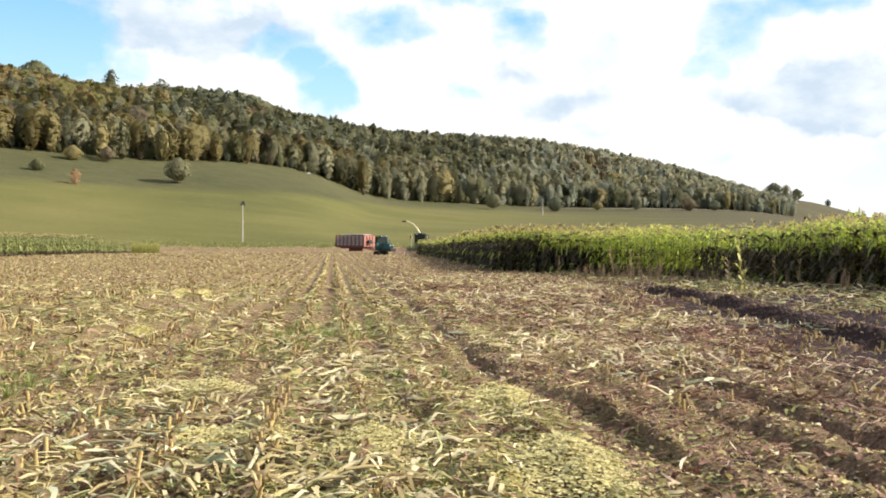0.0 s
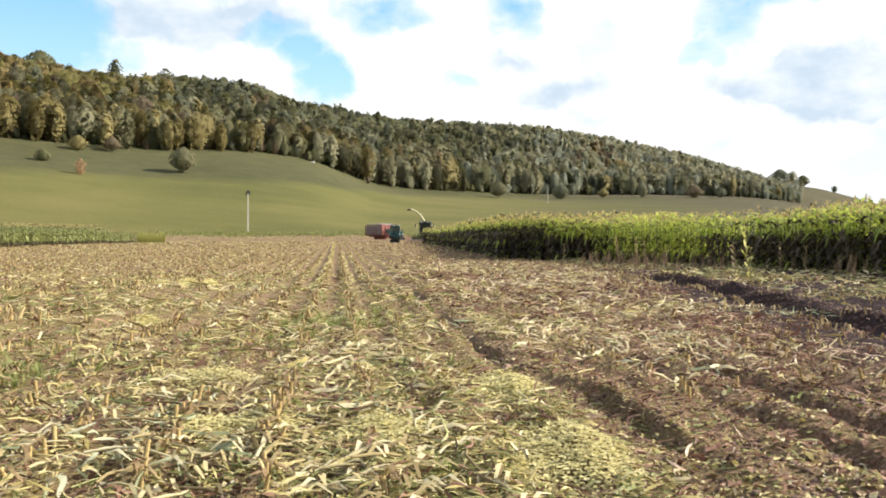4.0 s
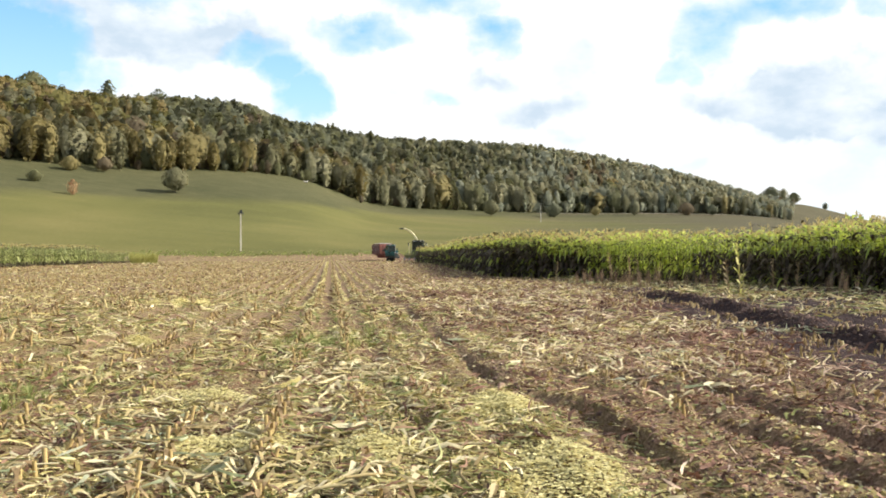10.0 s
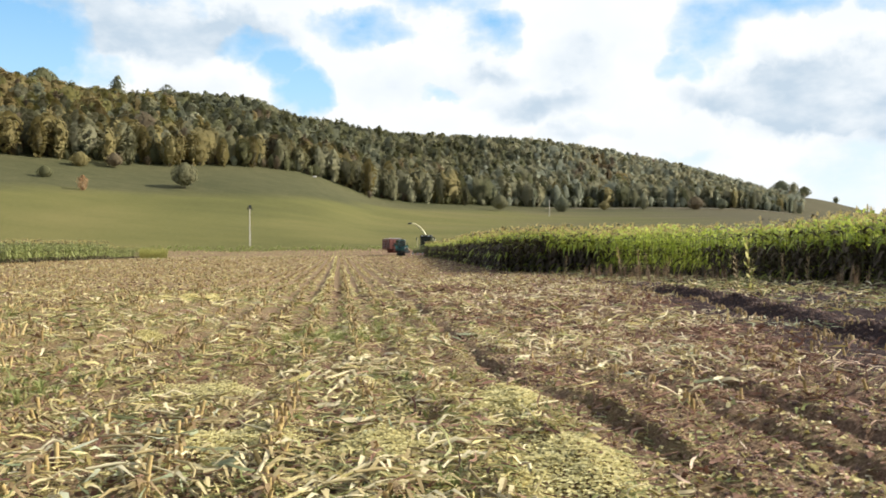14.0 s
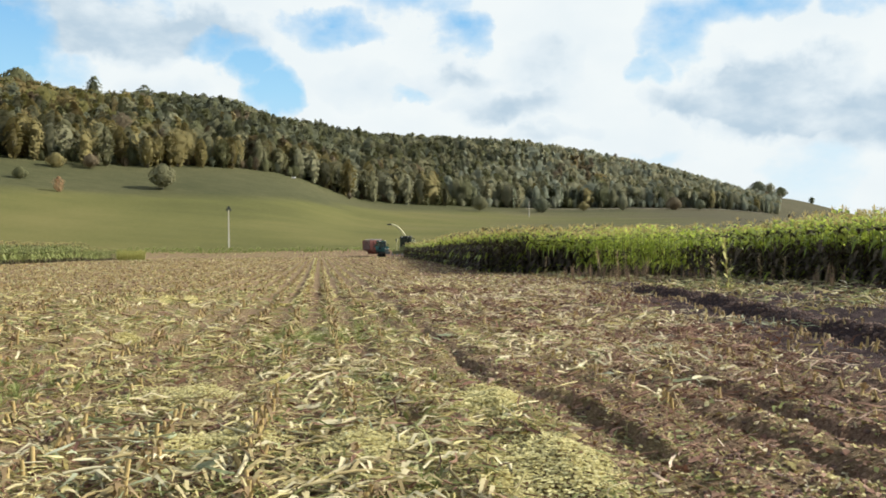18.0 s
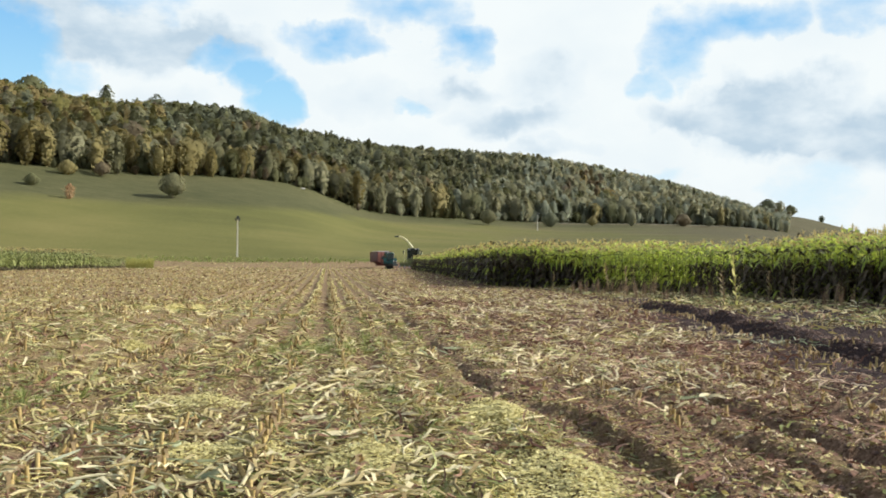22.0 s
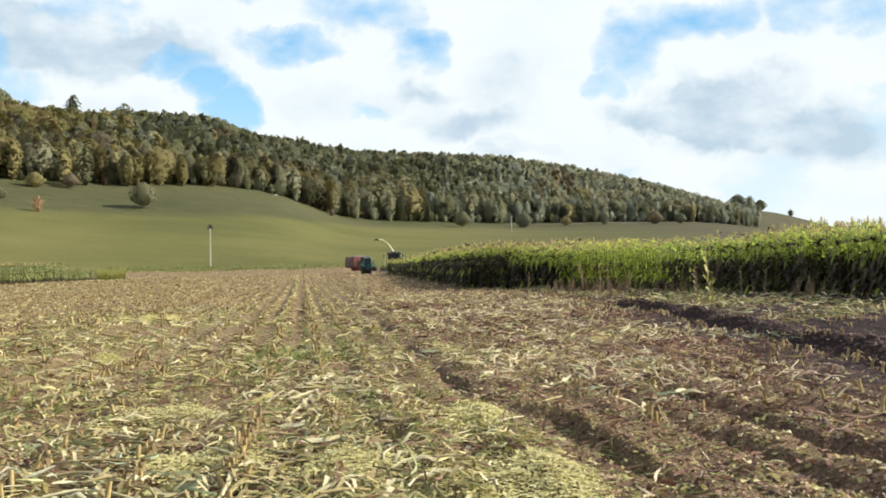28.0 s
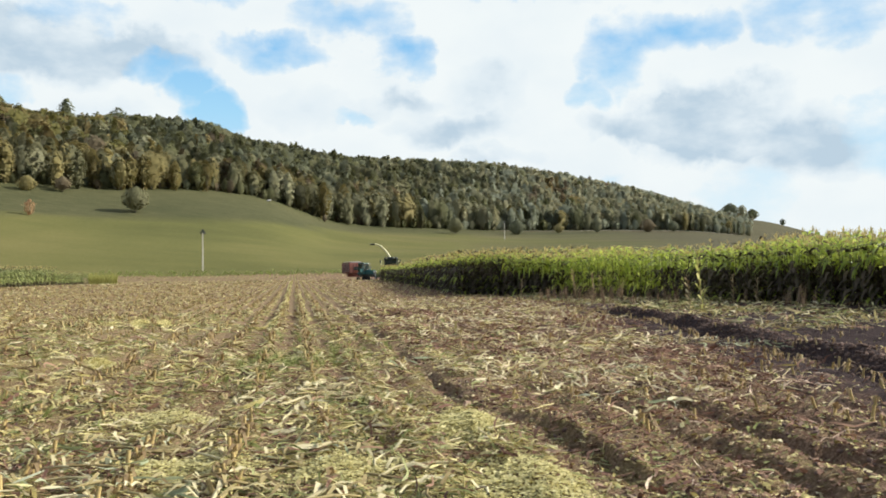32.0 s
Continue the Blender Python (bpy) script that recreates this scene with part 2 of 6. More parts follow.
def stalk_material():
    n = Nodes("dry_stalk", 0.7, spec=0.2)
    c = n.ramp(n.chance(), (0.0, (0.22, 0.16, 0.07)), (0.5, (0.46, 0.38, 0.18)), (1.0, (0.74, 0.66, 0.42)))
    n.base(n.mix(n.math("MULTIPLY", n.noise(30, 4), 0.5), c, (0.16, 0.11, 0.06)))
    return n.mat


def torn_leaf_material():
    n = Nodes("torn_leaf", 0.65, spec=0.12)
    c = n.mix(n.math("MULTIPLY", n.noise(25, 4), 0.5), n.ramp(n.chance(), (0.0, (0.26, 0.31, 0.17)), (0.5, (0.46, 0.5, 0.32)), (1.0, (0.68, 0.7, 0.52))), (0.2, 0.17, 0.08))
    n.base(c)
    return n.thin(c, 0.3).mat


STALK, TORN = stalk_material(), torn_leaf_material()

# ---- the lie of the land ----
ROW = 0.124          # the corn rows run along (-ROW, 1)
PITCH = 0.72         # and stand this far apart
# bearing in degrees; the wood's lower edge: how far, how high; the ridge: how far, how high
HILL = np.array([
    (-180, 700, 30, 1100, 45),
    (-75, 330, 52, 480, 90),
    (-45, 325, 47, 475, 88),
    (-28, 325, 36.7, 480, 82.6),
    (-20, 335, 35.7, 500, 80.0),
    (-14, 350, 37, 520, 80.6),
    (-8.7, 370, 34.8, 545, 71.6),
    (-4, 395, 26.2, 580, 71.4),
    (1, 420, 24.8, 610, 71.6),
    (8.3, 470, 25.2, 650, 69.2),
    (15, 500, 25.8, 690, 60.2),
    (21, 530, 24.3, 710, 43.4),
    (24.3, 560, 20.5, 738, 39.5),
    (26.5, 590, 17, 760, 32),
    (28.5, 610, 14, 800, 25),
    (33, 650, 8, 900, 12),
    (60, 700, 6, 1000, 8),
    (180, 700, 30, 1100, 45)])


def lie(az, k):
    """Column k of the table above at the bearings az, without kinks."""
    x, y = HILL[:, 0], HILL[:, k]
    m = np.gradient(y, x)
    d = np.diff(y) / np.diff(x)
    for i in range(len(x)):
        near = [d[j] for j in (i - 1, i) if 0 <= j < len(d)]
        m[i] = 0.0 if min(near) * max(near) <= 0 else math.copysign(min(abs(m[i]), 3 * min(map(abs, near))), m[i])
    i = np.clip(np.searchsorted(x, az, "right") - 1, 0, len(x) - 2)
    h = x[i + 1] - x[i]
    u = (az - x[i]) / h
    return (2 * u ** 3 - 3 * u ** 2 + 1) * y[i] + (u ** 3 - 2 * u ** 2 + u) * h * m[i] + (3 * u ** 2 - 2 * u ** 3) * y[i + 1] + (u ** 3 - u ** 2) * h * m[i + 1]



def wob(x, y, s, seed=0.0):
    """Smooth waves in place of noise, for arrays; about -1 to 1."""
    return (np.sin(x * s + 1.3 * np.sin(y * s * 0.7 + seed) + seed * 2.1) + np.sin(y * s * 1.13 + 1.7 * np.sin(x * s * 0.61 + seed * 1.7))) / 2


def strip_x(y):
    """Where the ploughed strip before the corn runs."""
    return 5.95 + 0.067 * y - 0.006 * np.clip(y - 20, 0, 20) ** 2 + 0.08 * np.sin(y * 0.6)


def ruts(x, y):
    """Wheel tracks and row ridges of the cut field."""
    u = x + ROW * y
    d = np.hypot(x, y)
    fade = np.clip((50 - d) / 38, 0, 1)
    z = (0.04 + 0.03 * np.clip((d - 12) / 12, 0, 1)) * np.cos(2 * np.pi * (u - 0.28) / PITCH) * (0.7 + 0.5 * wob(x, y, 0.4, 2.0)) * np.clip((150 - d) / 60, 0, 1)
    drift = 0.05 * np.sin(y * 0.35) + 0.03 * np.sin(y * 0.9 + 1)
    # each wheel track: a pressed lane that ends in a torn scarp
    for c, wide, deep, rim in ((2.44 - 0.4 * np.clip((y - 8.2) / 0.9, 0, 1), 0.25, 0.085 + 0.055 * np.clip((8.6 - y) / 0.5, 0, 1), 0.05), (3.55, 0.3, 0.11, 0.045), (4.24, 0.32, 0.13, 0.055), (-3.2, 0.4, 0.04, 0.02), (-4.95, 0.4, 0.04, 0.02)):
        torn = 0.05 * wob(x, y, 5.0, 2.0) + 0.03 * wob(x, y, 13.0, 1.0)
        e = u - c - drift - torn
        s = np.clip(e / 0.12 + 0.5, 0, 1)
        s = s * s * (3 - 2 * s)
        rough = (0.75 + 0.4 * wob(x, y, 1.7, 3.0)) * ((1 - 0.6 * np.clip((6.6 - y) / 1.5, 0, 1)) * (1 - 0.8 * np.exp(-((y - 8.75) / 0.3) ** 2)) if rim == 0.05 else 0.2 + 0.8 * np.clip((13 - y) / 5, 0, 1))
        z = z + rough * (np.clip((75 - d) / 50, 0, 1) if rim == 0.05 else fade) * (rim * s * np.exp(-(e / 0.35) ** 2) - deep * (1 - s) * np.exp(-(e / wide) ** 2))
    # the ploughed strip by the standing corn
    e = (x - strip_x(y)) / 0.33
    lump = 0.9 + 0.2 * wob(x, y, 3.1, 4.0)
    run = np.clip((34 - y) / 6, 0, 1)
    z = z + run * lump * (0.2 * np.exp(-(e - 0.9) ** 2) - 0.14 * np.exp(-(e + 0.6) ** 4))
    close = np.clip((24 - d) / 16, 0, 1) * (0.5 + 0.7 * np.clip((u - 1.3) / 1.5, 0, 1))
    z = z + close * (0.016 * wob(x, y, 11.0, 2.0) + 0.012 * wob(x, y, 23.0, 5.0))
    return z + 0.02 * wob(x, y, 5.3, 1.0) * fade + 0.03 * wob(x, y, 1.1, 3.0)


def height(x, y, tracks=True):
    """The height of the ground at x, y (arrays)."""
    x, y = np.asarray(x, float), np.asarray(y, float)
    r = np.hypot(x, y)
    az = np.degrees(np.arctan2(x, y))
    re, ze, rr, zr = (lie(az, k) for k in range(1, 5))
    field = np.interp(r, (0, 55, 75, 104, 128, 152, 161, 172), (0, 0, 0.1, 0.34, 0.5, 0.57, 0.66, 1.85)) + 0.25 * np.clip((x - 9) / 8, 0, 1) * np.clip((60 - r) / 30, 0, 1)
    e = np.clip((r - 172) / (re - 172), 0, 1)
    meadow = 1.85 + (ze - 1.85) * (0.72 * e + 0.28 * e * e) + 0.6 * np.sin(e * np.pi) * wob(x, y, 0.035, 2.0)
    k = np.clip((r - re) / (rr - re), 0, 1)
    wood = ze + (zr - ze) * np.sin(k * np.pi / 2) ** 1.05 + 2.0 * np.sin(k * np.pi) * wob(x, y, 0.02, 5.0)
    beyond = zr - (r - rr) * 0.12
    z = np.where(r < 172, field, np.where(r < re, meadow, np.where(r < rr, wood, np.maximum(beyond, 2.0))))
    return z + ruts(x, y) if tracks else z


def ground():
    az = np.concatenate([np.arange(-36, 36, 0.2), np.arange(36, 324, 3.0)])
    r = [0.0]
    step = 0.01
    while step < 172:
        r.append(step)
        step *= 1.0135 if step > 3.5 else 1.25
    while step < 4200:
        r.append(step)
        step *= 1.022 if step < 900 else 1.15
    r = np.array(r)
    a, rr = np.meshgrid(np.radians(az), r[1:])
    x, y = rr * np.sin(a), rr * np.cos(a)
    v = np.vstack([[(0, 0, height(0.0, 0.0))], np.stack([x, y, height(x, y)], -1).reshape(-1, 3)])
    n, m = len(az), len(r) - 1
    i, j = np.meshgrid(np.arange(m - 1), np.arange(n), indexing="ij")
    k = (j + 1) % n
    q = np.stack([1 + i * n + j, 1 + i * n + k, 1 + (i + 1) * n + k, 1 + (i + 1) * n + j], -1).reshape(-1, 4)
    cx = v[q].mean(1)
    d = np.hypot(cx[:, 0], cx[:, 1])
    edge = lie(np.degrees(np.arctan2(cx[:, 0], cx[:, 1])), 1)
    mi = np.where(d < 171 + 3 * wob(cx[:, 0], cx[:, 1], 0.4, 1.0), 0, np.where(d < edge + 9, 1, 2))
    far = np.degrees(np.arctan2(cx[:, 0], cx[:, 1])) > 21.8
    mi = np.where(far & (mi == 2), 1, mi)
    ob = quads("ground", v, q, [SOIL, MEADOW, WOODFLOOR], mi, True)
    return tagged(ob, "cut maize field rising to a grassy hillside and wood", "ground", kind="structure")


def quads(name, v, q, mats, mi=None, smooth=False):
    """One mesh object from arrays of corners and four-sided faces."""
    me = bpy.data.meshes.new(name)
    me.vertices.add(len(v))
    me.vertices.foreach_set("co", np.ascontiguousarray(v, dtype=np.float32).ravel())
    me.loops.add(len(q) * 4)
    me.loops.foreach_set("vertex_index", np.ascontiguousarray(q, dtype=np.int32).ravel())
    me.polygons.add(len(q))
    me.polygons.foreach_set("loop_start", np.arange(0, len(q) * 4, 4, dtype=np.int32))
    if mi is not None:
        me.polygons.foreach_set("material_index", np.ascontiguousarray(mi, dtype=np.int32))
    for m in mats:
        me.materials.append(m)
    me.update(calc_edges=True)
    if smooth:
        me.polygons.foreach_set("use_smooth", np.ones(len(q), bool))
    return new(name, me)


class Kit:
    """Collects corners, faces and material slots of one small shape."""
    def __init__(self):
        self.v, self.q, self.m = [], [], []

    def ribbon(self, pts, widths, side, mat):
        """A strip along pts; side: unit vectors across it, one for all or one each."""
        b = len(self.v)
        for i, (p, w) in enumerate(zip(pts, widths)):
            s = side[i] if isinstance(side, list) else side
            self.v += [Vector(p) - s * w / 2, Vector(p) + s * w / 2]
        for i in range(len(pts) - 1):
            self.q.append((b + 2 * i, b + 2 * i + 1, b + 2 * i + 3, b + 2 * i + 2))
            self.m.append(mat)

    def tube(self, pts, radii, mat, sides=4, cap=True):
        b = len(self.v)
        for i, (p, r) in enumerate(zip(pts, radii)):
            d = (Vector(pts[min(i + 1, len(pts) - 1)]) - Vector(pts[max(i - 1, 0)])).normalized()
            s = d.cross(Vector((0.31, 0.95, 0.05))).normalized()
            t = d.cross(s)
            for k in range(sides):
                a = 2 * math.pi * k / sides
                self.v.append(Vector(p) + (s * math.cos(a) + t * math.sin(a)) * r)
        for i in range(len(pts) - 1):
            for k in range(sides):
                c, e = b + i * sides, (k + 1) % sides
                self.q.append((c + k, c + e, c + sides + e, c + sides + k))
                self.m.append(mat)
        if cap and sides == 4:
            c = b + (len(pts) - 1) * 4
            self.q.append((c, c + 1, c + 2, c + 3))
            self.m.append(mat)

    def arrays(self):
        return np.array([tuple(p) for p in self.v], float), np.array(self.q, int), np.array(self.m, int)


def strew(name, kits, places, mats):
    """Joins many copies of small shapes into one mesh. places: rows of x, y, z, spin, lean, lean's way, size, which shape (, material shift)."""
    V, Q, M, base = [], [], [], 0
    places = np.asarray(places, float)
    for k, (v, q, m) in enumerate(kits):
        p = places[places[:, 7].astype(int) == k]
        if not len(p):
            continue
        a, l, w = p[:, 3], p[:, 4], p[:, 5]
        ca, sa = np.cos(a), np.sin(a)
        x = v[None, :, 0] * ca[:, None] - v[None, :, 1] * sa[:, None]
        y = v[None, :, 0] * sa[:, None] + v[None, :, 1] * ca[:, None]
        z = np.broadcast_to(v[None, :, 2], x.shape)
        # lean by l towards the way w
        cw, sw, cl, sl = np.cos(w)[:, None], np.sin(w)[:, None], np.cos(l)[:, None], np.sin(l)[:, None]
        along, across = x * cw + y * sw, -x * sw + y * cw
        along, z = along * cl + z * sl, -along * sl + z * cl
        x, y = along * cw - across * sw, along * sw + across * cw
        s = p[:, 6][:, None]
        V.append(np.stack([x * s + p[:, 0:1], y * s + p[:, 1:2], z * s + p[:, 2:3]], -1).reshape(-1, 3))
        Q.append((q[None] + (base + np.arange(len(p))[:, None, None] * len(v))).reshape(-1, 4))
        shift = p[:, 8].astype(int)[:, None] if p.shape[1] > 8 else 0
        M.append((np.broadcast_to(m[None], (len(p), len(m))) + shift * (m[None] >= 1 if p.shape[1] > 8 else 1)).ravel())
        base += len(p) * len(v)
    return quads(name, np.vstack(V), np.vstack(Q), mats, np.concatenate(M))


def part(name, bm, material, parent, label=""):
    me = bpy.data.meshes.new(name)
    bm.to_mesh(me)
    bm.free()
    me.materials.append(material)
    ob = new(name, me)
    ob.parent = parent
    return tagged(ob, label)


def kit_part(name, kit, mats, parent, label=""):
    v, q, m = kit.arrays()
    ob = quads(name, v, q, mats, m)
    ob.parent = parent
    return tagged(ob, label)


ground()


# ---- sky with drifting clouds ----
def sky_backdrop():
    R, az, el = 3900.0, np.radians(np.arange(-62, 47.1, 2.0)), np.radians(np.arange(-2.0, 44.1, 2.0))
    a, e = np.meshgrid(az, el)
    v = np.stack([R * np.cos(e) * np.sin(a), R * np.cos(e) * np.cos(a), R * np.sin(e)], -1).reshape(-1, 3)
    n, m = len(az), len(el)
    i, j = np.meshgrid(np.arange(m - 1), np.arange(n - 1), indexing="ij")
    q = np.stack([i * n + j, i * n + j + 1, (i + 1) * n + j + 1, (i + 1) * n + j], -1).reshape(-1, 4)
    s = Nodes("cloudy_sky")
    t = s.t
    t.nodes.remove(s.b)
    # bearing and height in degrees from the place on the dome
    sp = t.nodes.new("ShaderNodeSeparateXYZ")
    s.link(s.co, sp.inputs[0])
    bearing = s.math("MULTIPLY", s.math("ARCTAN2", sp.outputs[0], sp.outputs[1]), 57.2958)
    rise = s.math("MULTIPLY", s.math("ARCSINE", s.math("MULTIPLY", sp.outputs[2], 1 / R)), 57.2958)
    cv = t.nodes.new("ShaderNodeCombineXYZ")
    s.link(bearing, cv.inputs[0])
    s.link(rise, cv.inputs[1])
    flat = cv.outputs[0]
    wx = s.math("MULTIPLY", s.math("SUBTRACT", s.noise(0.22, 7, 0.52, flat), 0.5), 6.5)
    wy = s.math("MULTIPLY", s.math("SUBTRACT", s.noise(0.26, 7, 0.54, flat, (1, 1, 2)), 0.5), 5.0)
    bx, by = s.math("ADD", bearing, wx), s.math("ADD", rise, wy)

    def blob(cx, cy, rx, ry, hard=1.0):
        dx = s.math("MULTIPLY", s.math("SUBTRACT", bx, cx), 1 / rx)
        dy = s.math("MULTIPLY", s.math("SUBTRACT", by, cy), 1 / ry)
        d = s.math("ADD", s.math("MULTIPLY", dx, dx), s.math("MULTIPLY", dy, dy))
        return s.math("MULTIPLY", s.math("MAXIMUM", s.math("SUBTRACT", 1.6, d), 0.0), hard)

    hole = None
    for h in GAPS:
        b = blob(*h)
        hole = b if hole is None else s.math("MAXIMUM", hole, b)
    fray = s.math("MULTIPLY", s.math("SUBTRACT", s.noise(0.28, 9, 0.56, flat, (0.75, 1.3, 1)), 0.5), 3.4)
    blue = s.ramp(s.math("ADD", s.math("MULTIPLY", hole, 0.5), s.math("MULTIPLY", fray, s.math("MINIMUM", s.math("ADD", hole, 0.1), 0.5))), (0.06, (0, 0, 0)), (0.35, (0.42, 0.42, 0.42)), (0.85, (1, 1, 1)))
    grey = None
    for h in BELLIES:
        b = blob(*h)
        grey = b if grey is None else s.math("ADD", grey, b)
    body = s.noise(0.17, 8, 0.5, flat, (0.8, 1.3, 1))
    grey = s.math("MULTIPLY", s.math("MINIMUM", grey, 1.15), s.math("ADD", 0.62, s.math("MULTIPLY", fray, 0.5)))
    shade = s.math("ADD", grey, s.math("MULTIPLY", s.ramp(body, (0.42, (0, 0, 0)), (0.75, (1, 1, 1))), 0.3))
    cloud = s.ramp(shade, (0.0, (0.99, 0.99, 0.98)), (0.4, (0.88, 0.915, 0.945)), (0.95, (0.58, 0.68, 0.78)))
    air = s.ramp(s.math("MULTIPLY", rise, 1 / 30), (0.1, (0.8, 0.93, 1.0)), (0.36, (0.45, 0.74, 0.97)), (0.5, (0.31, 0.6, 0.92)))
    em = t.nodes.new("ShaderNodeEmission")
    s.link(s.mix(blue, cloud, air), em.inputs[0])
    em.inputs[1].default_value = 0.82
    s.link(em.outputs[0], t.nodes["Material Output"].inputs[0])
    return tagged(quads("sky_backdrop", v, q, [s.mat], None, True), "pale blue sky with broken white and grey clouds", "sky", kind="structure")


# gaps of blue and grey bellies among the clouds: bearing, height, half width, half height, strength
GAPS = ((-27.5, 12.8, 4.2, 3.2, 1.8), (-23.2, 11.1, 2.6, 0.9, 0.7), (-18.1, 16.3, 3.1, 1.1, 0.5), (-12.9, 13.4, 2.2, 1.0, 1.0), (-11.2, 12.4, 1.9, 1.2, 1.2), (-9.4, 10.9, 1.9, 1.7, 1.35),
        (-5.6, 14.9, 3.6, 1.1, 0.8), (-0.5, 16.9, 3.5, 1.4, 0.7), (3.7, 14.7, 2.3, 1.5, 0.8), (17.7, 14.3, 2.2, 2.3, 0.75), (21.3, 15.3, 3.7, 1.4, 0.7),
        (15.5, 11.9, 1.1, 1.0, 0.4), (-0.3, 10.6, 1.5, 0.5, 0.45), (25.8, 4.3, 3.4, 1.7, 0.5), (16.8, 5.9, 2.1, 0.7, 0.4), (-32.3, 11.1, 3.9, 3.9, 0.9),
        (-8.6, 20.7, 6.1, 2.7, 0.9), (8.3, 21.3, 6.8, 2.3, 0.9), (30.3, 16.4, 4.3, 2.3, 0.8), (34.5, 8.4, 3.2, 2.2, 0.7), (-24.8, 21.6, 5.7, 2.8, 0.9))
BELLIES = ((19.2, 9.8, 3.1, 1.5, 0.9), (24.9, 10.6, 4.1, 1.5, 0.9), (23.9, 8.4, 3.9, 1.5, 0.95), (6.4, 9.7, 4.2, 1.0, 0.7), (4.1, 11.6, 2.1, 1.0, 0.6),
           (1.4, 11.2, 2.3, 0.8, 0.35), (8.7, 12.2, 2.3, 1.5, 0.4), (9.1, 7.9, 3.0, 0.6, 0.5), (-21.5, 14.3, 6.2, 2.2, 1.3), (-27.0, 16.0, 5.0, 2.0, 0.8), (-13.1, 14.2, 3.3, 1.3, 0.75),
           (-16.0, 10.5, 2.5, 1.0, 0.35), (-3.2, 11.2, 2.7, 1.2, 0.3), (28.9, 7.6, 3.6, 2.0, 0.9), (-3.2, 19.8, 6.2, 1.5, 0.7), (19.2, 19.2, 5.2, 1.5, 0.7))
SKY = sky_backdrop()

# ---- trees ----
def tree_kit(rng, wide, low, clumps, size, swell=0.45, lobed=1.0, shell=0.7, tilt=0.13, out=1.0, face=(0, 0, 0.25), core=True):
    """A tree one unit high: tapered trunk with limbs (slot 0) and a lobed crown of leaf clumps (slot 1). swell: where it is widest; face: where the leaves turn besides outwards."""
    k = Kit()
    bend = rng.uniform(-0.03, 0.03)
    k.tube([(0, 0, -0.05), (bend, 0, 0.3), (0, bend, 0.8)], [0.02, 0.015, 0.004], 0, 5, False)
    p1, p2, p3 = (rng.uniform(0, 6.28) for i in range(3))

    def reach(h, a):
        t = (h - low) / (1 - low)
        t = t / swell / 2 if t < swell else 0.5 + (t - swell) / (1 - swell) / 2
        lobes = 1 + lobed * (0.2 * math.sin(2 * a + p1 + 7 * h) + 0.16 * math.sin(3 * a + p2 - 11 * h) + 0.12 * math.sin(5 * a + p3 + 17 * h))
        return wide * max(0.05, math.sin(math.pi * min(max(t, 0.05), 0.97))) ** 0.65 * lobes

    for i in range(6):
        a, h = rng.uniform(0, 6.28), low + (1 - low) * rng.uniform(0.15, 0.8)
        r = reach(h, a) * 0.75
        k.tube([(0, 0, h * 0.7), (math.cos(a) * r, math.sin(a) * r, h)], [0.007, 0.002], 0, 4, False)
    # the closed mass of leaves behind the outer clumps
    b, rings, sides = len(k.v), 5 if core else 0, 7
    for j in range(rings):
        h = low + (1 - low) * (0.08 + 0.195 * j)
        for i in range(sides):
            a = 6.2832 * (i + 0.5 * (j % 2)) / sides
            r = reach(h, a) * rng.uniform(0.45, 0.7)
            k.v.append(Vector((math.cos(a) * r, math.sin(a) * r, h + rng.gauss(0, 0.012))))
    for j in range(rings - 1):
        for i in range(sides):
            e = (i + 1) % sides
            k.q.append((b + j * sides + i, b + j * sides + e, b + (j + 1) * sides + e, b + (j + 1) * sides + i))
            k.m.append(1)
    for i in range(clumps):
        h = low + (1 - low) * rng.random() ** 0.85
        a = rng.uniform(0, 6.283)
        r = reach(h, a) * math.sqrt(rng.uniform(shell, 1.0))
        p = Vector((math.cos(a) * r, math.sin(a) * r, h + rng.gauss(0, 0.015)))
        nrm = (Vector((math.cos(a), math.sin(a), h - 0.5)) * out + Vector(face) + Vector((rng.gauss(0, tilt), rng.gauss(0, tilt), rng.gauss(0, tilt)))).normalized()
        s1 = nrm.orthogonal().normalized()
        s2 = nrm.cross(s1)
        b = rng.uniform(0, 6.283)
        u, w = s1 * math.cos(b) + s2 * math.sin(b), s2 * math.cos(b) - s1 * math.sin(b)
        z = size * rng.uniform(0.5, 1.3)
        n = len(k.v)
        k.v += [p - u * z, p - w * z * rng.uniform(.5, .9) + nrm * z * .1, p + u * z * rng.uniform(.7, 1.1), p + w * z * rng.uniform(.5, .9) - nrm * z * .1]
        k.q.append((n, n + 1, n + 2, n + 3))
        k.m.append(1)
    return k


rng = random.Random(7)
# broad crowns, slim birches and poplars, dark spires; the upper part alone for those that stand within the wood
ROUND = [(0.34, 0.56), (0.38, 0.6), (0.3, 0.54), (0.36, 0.52)]
SLIM = [(0.17, 0.52), (0.2, 0.56), (0.22, 0.5), (0.18, 0.6)]
SPIRE = [(0.15, 0.42), (0.17, 0.46)]
LIGHT = (0.3, -0.45, 0.75)     # the open side, where leaves turn
EDGE_TREES = [tree_kit(rng, w, 0.02, int(190 + 880 * w), 0.047, sw, 0.75, 0.66, 0.14, 0.4, LIGHT).arrays() for w, sw in ROUND + SLIM + SPIRE]
INNER_TREES = [tree_kit(rng, w, 0.35, int(50 + 250 * w), 0.063, sw - 0.06, 0.75, 0.66, 0.14, 0.4, LIGHT).arrays() for w, sw in ROUND + SLIM + SPIRE]
TREES = EDGE_TREES + INNER_TREES
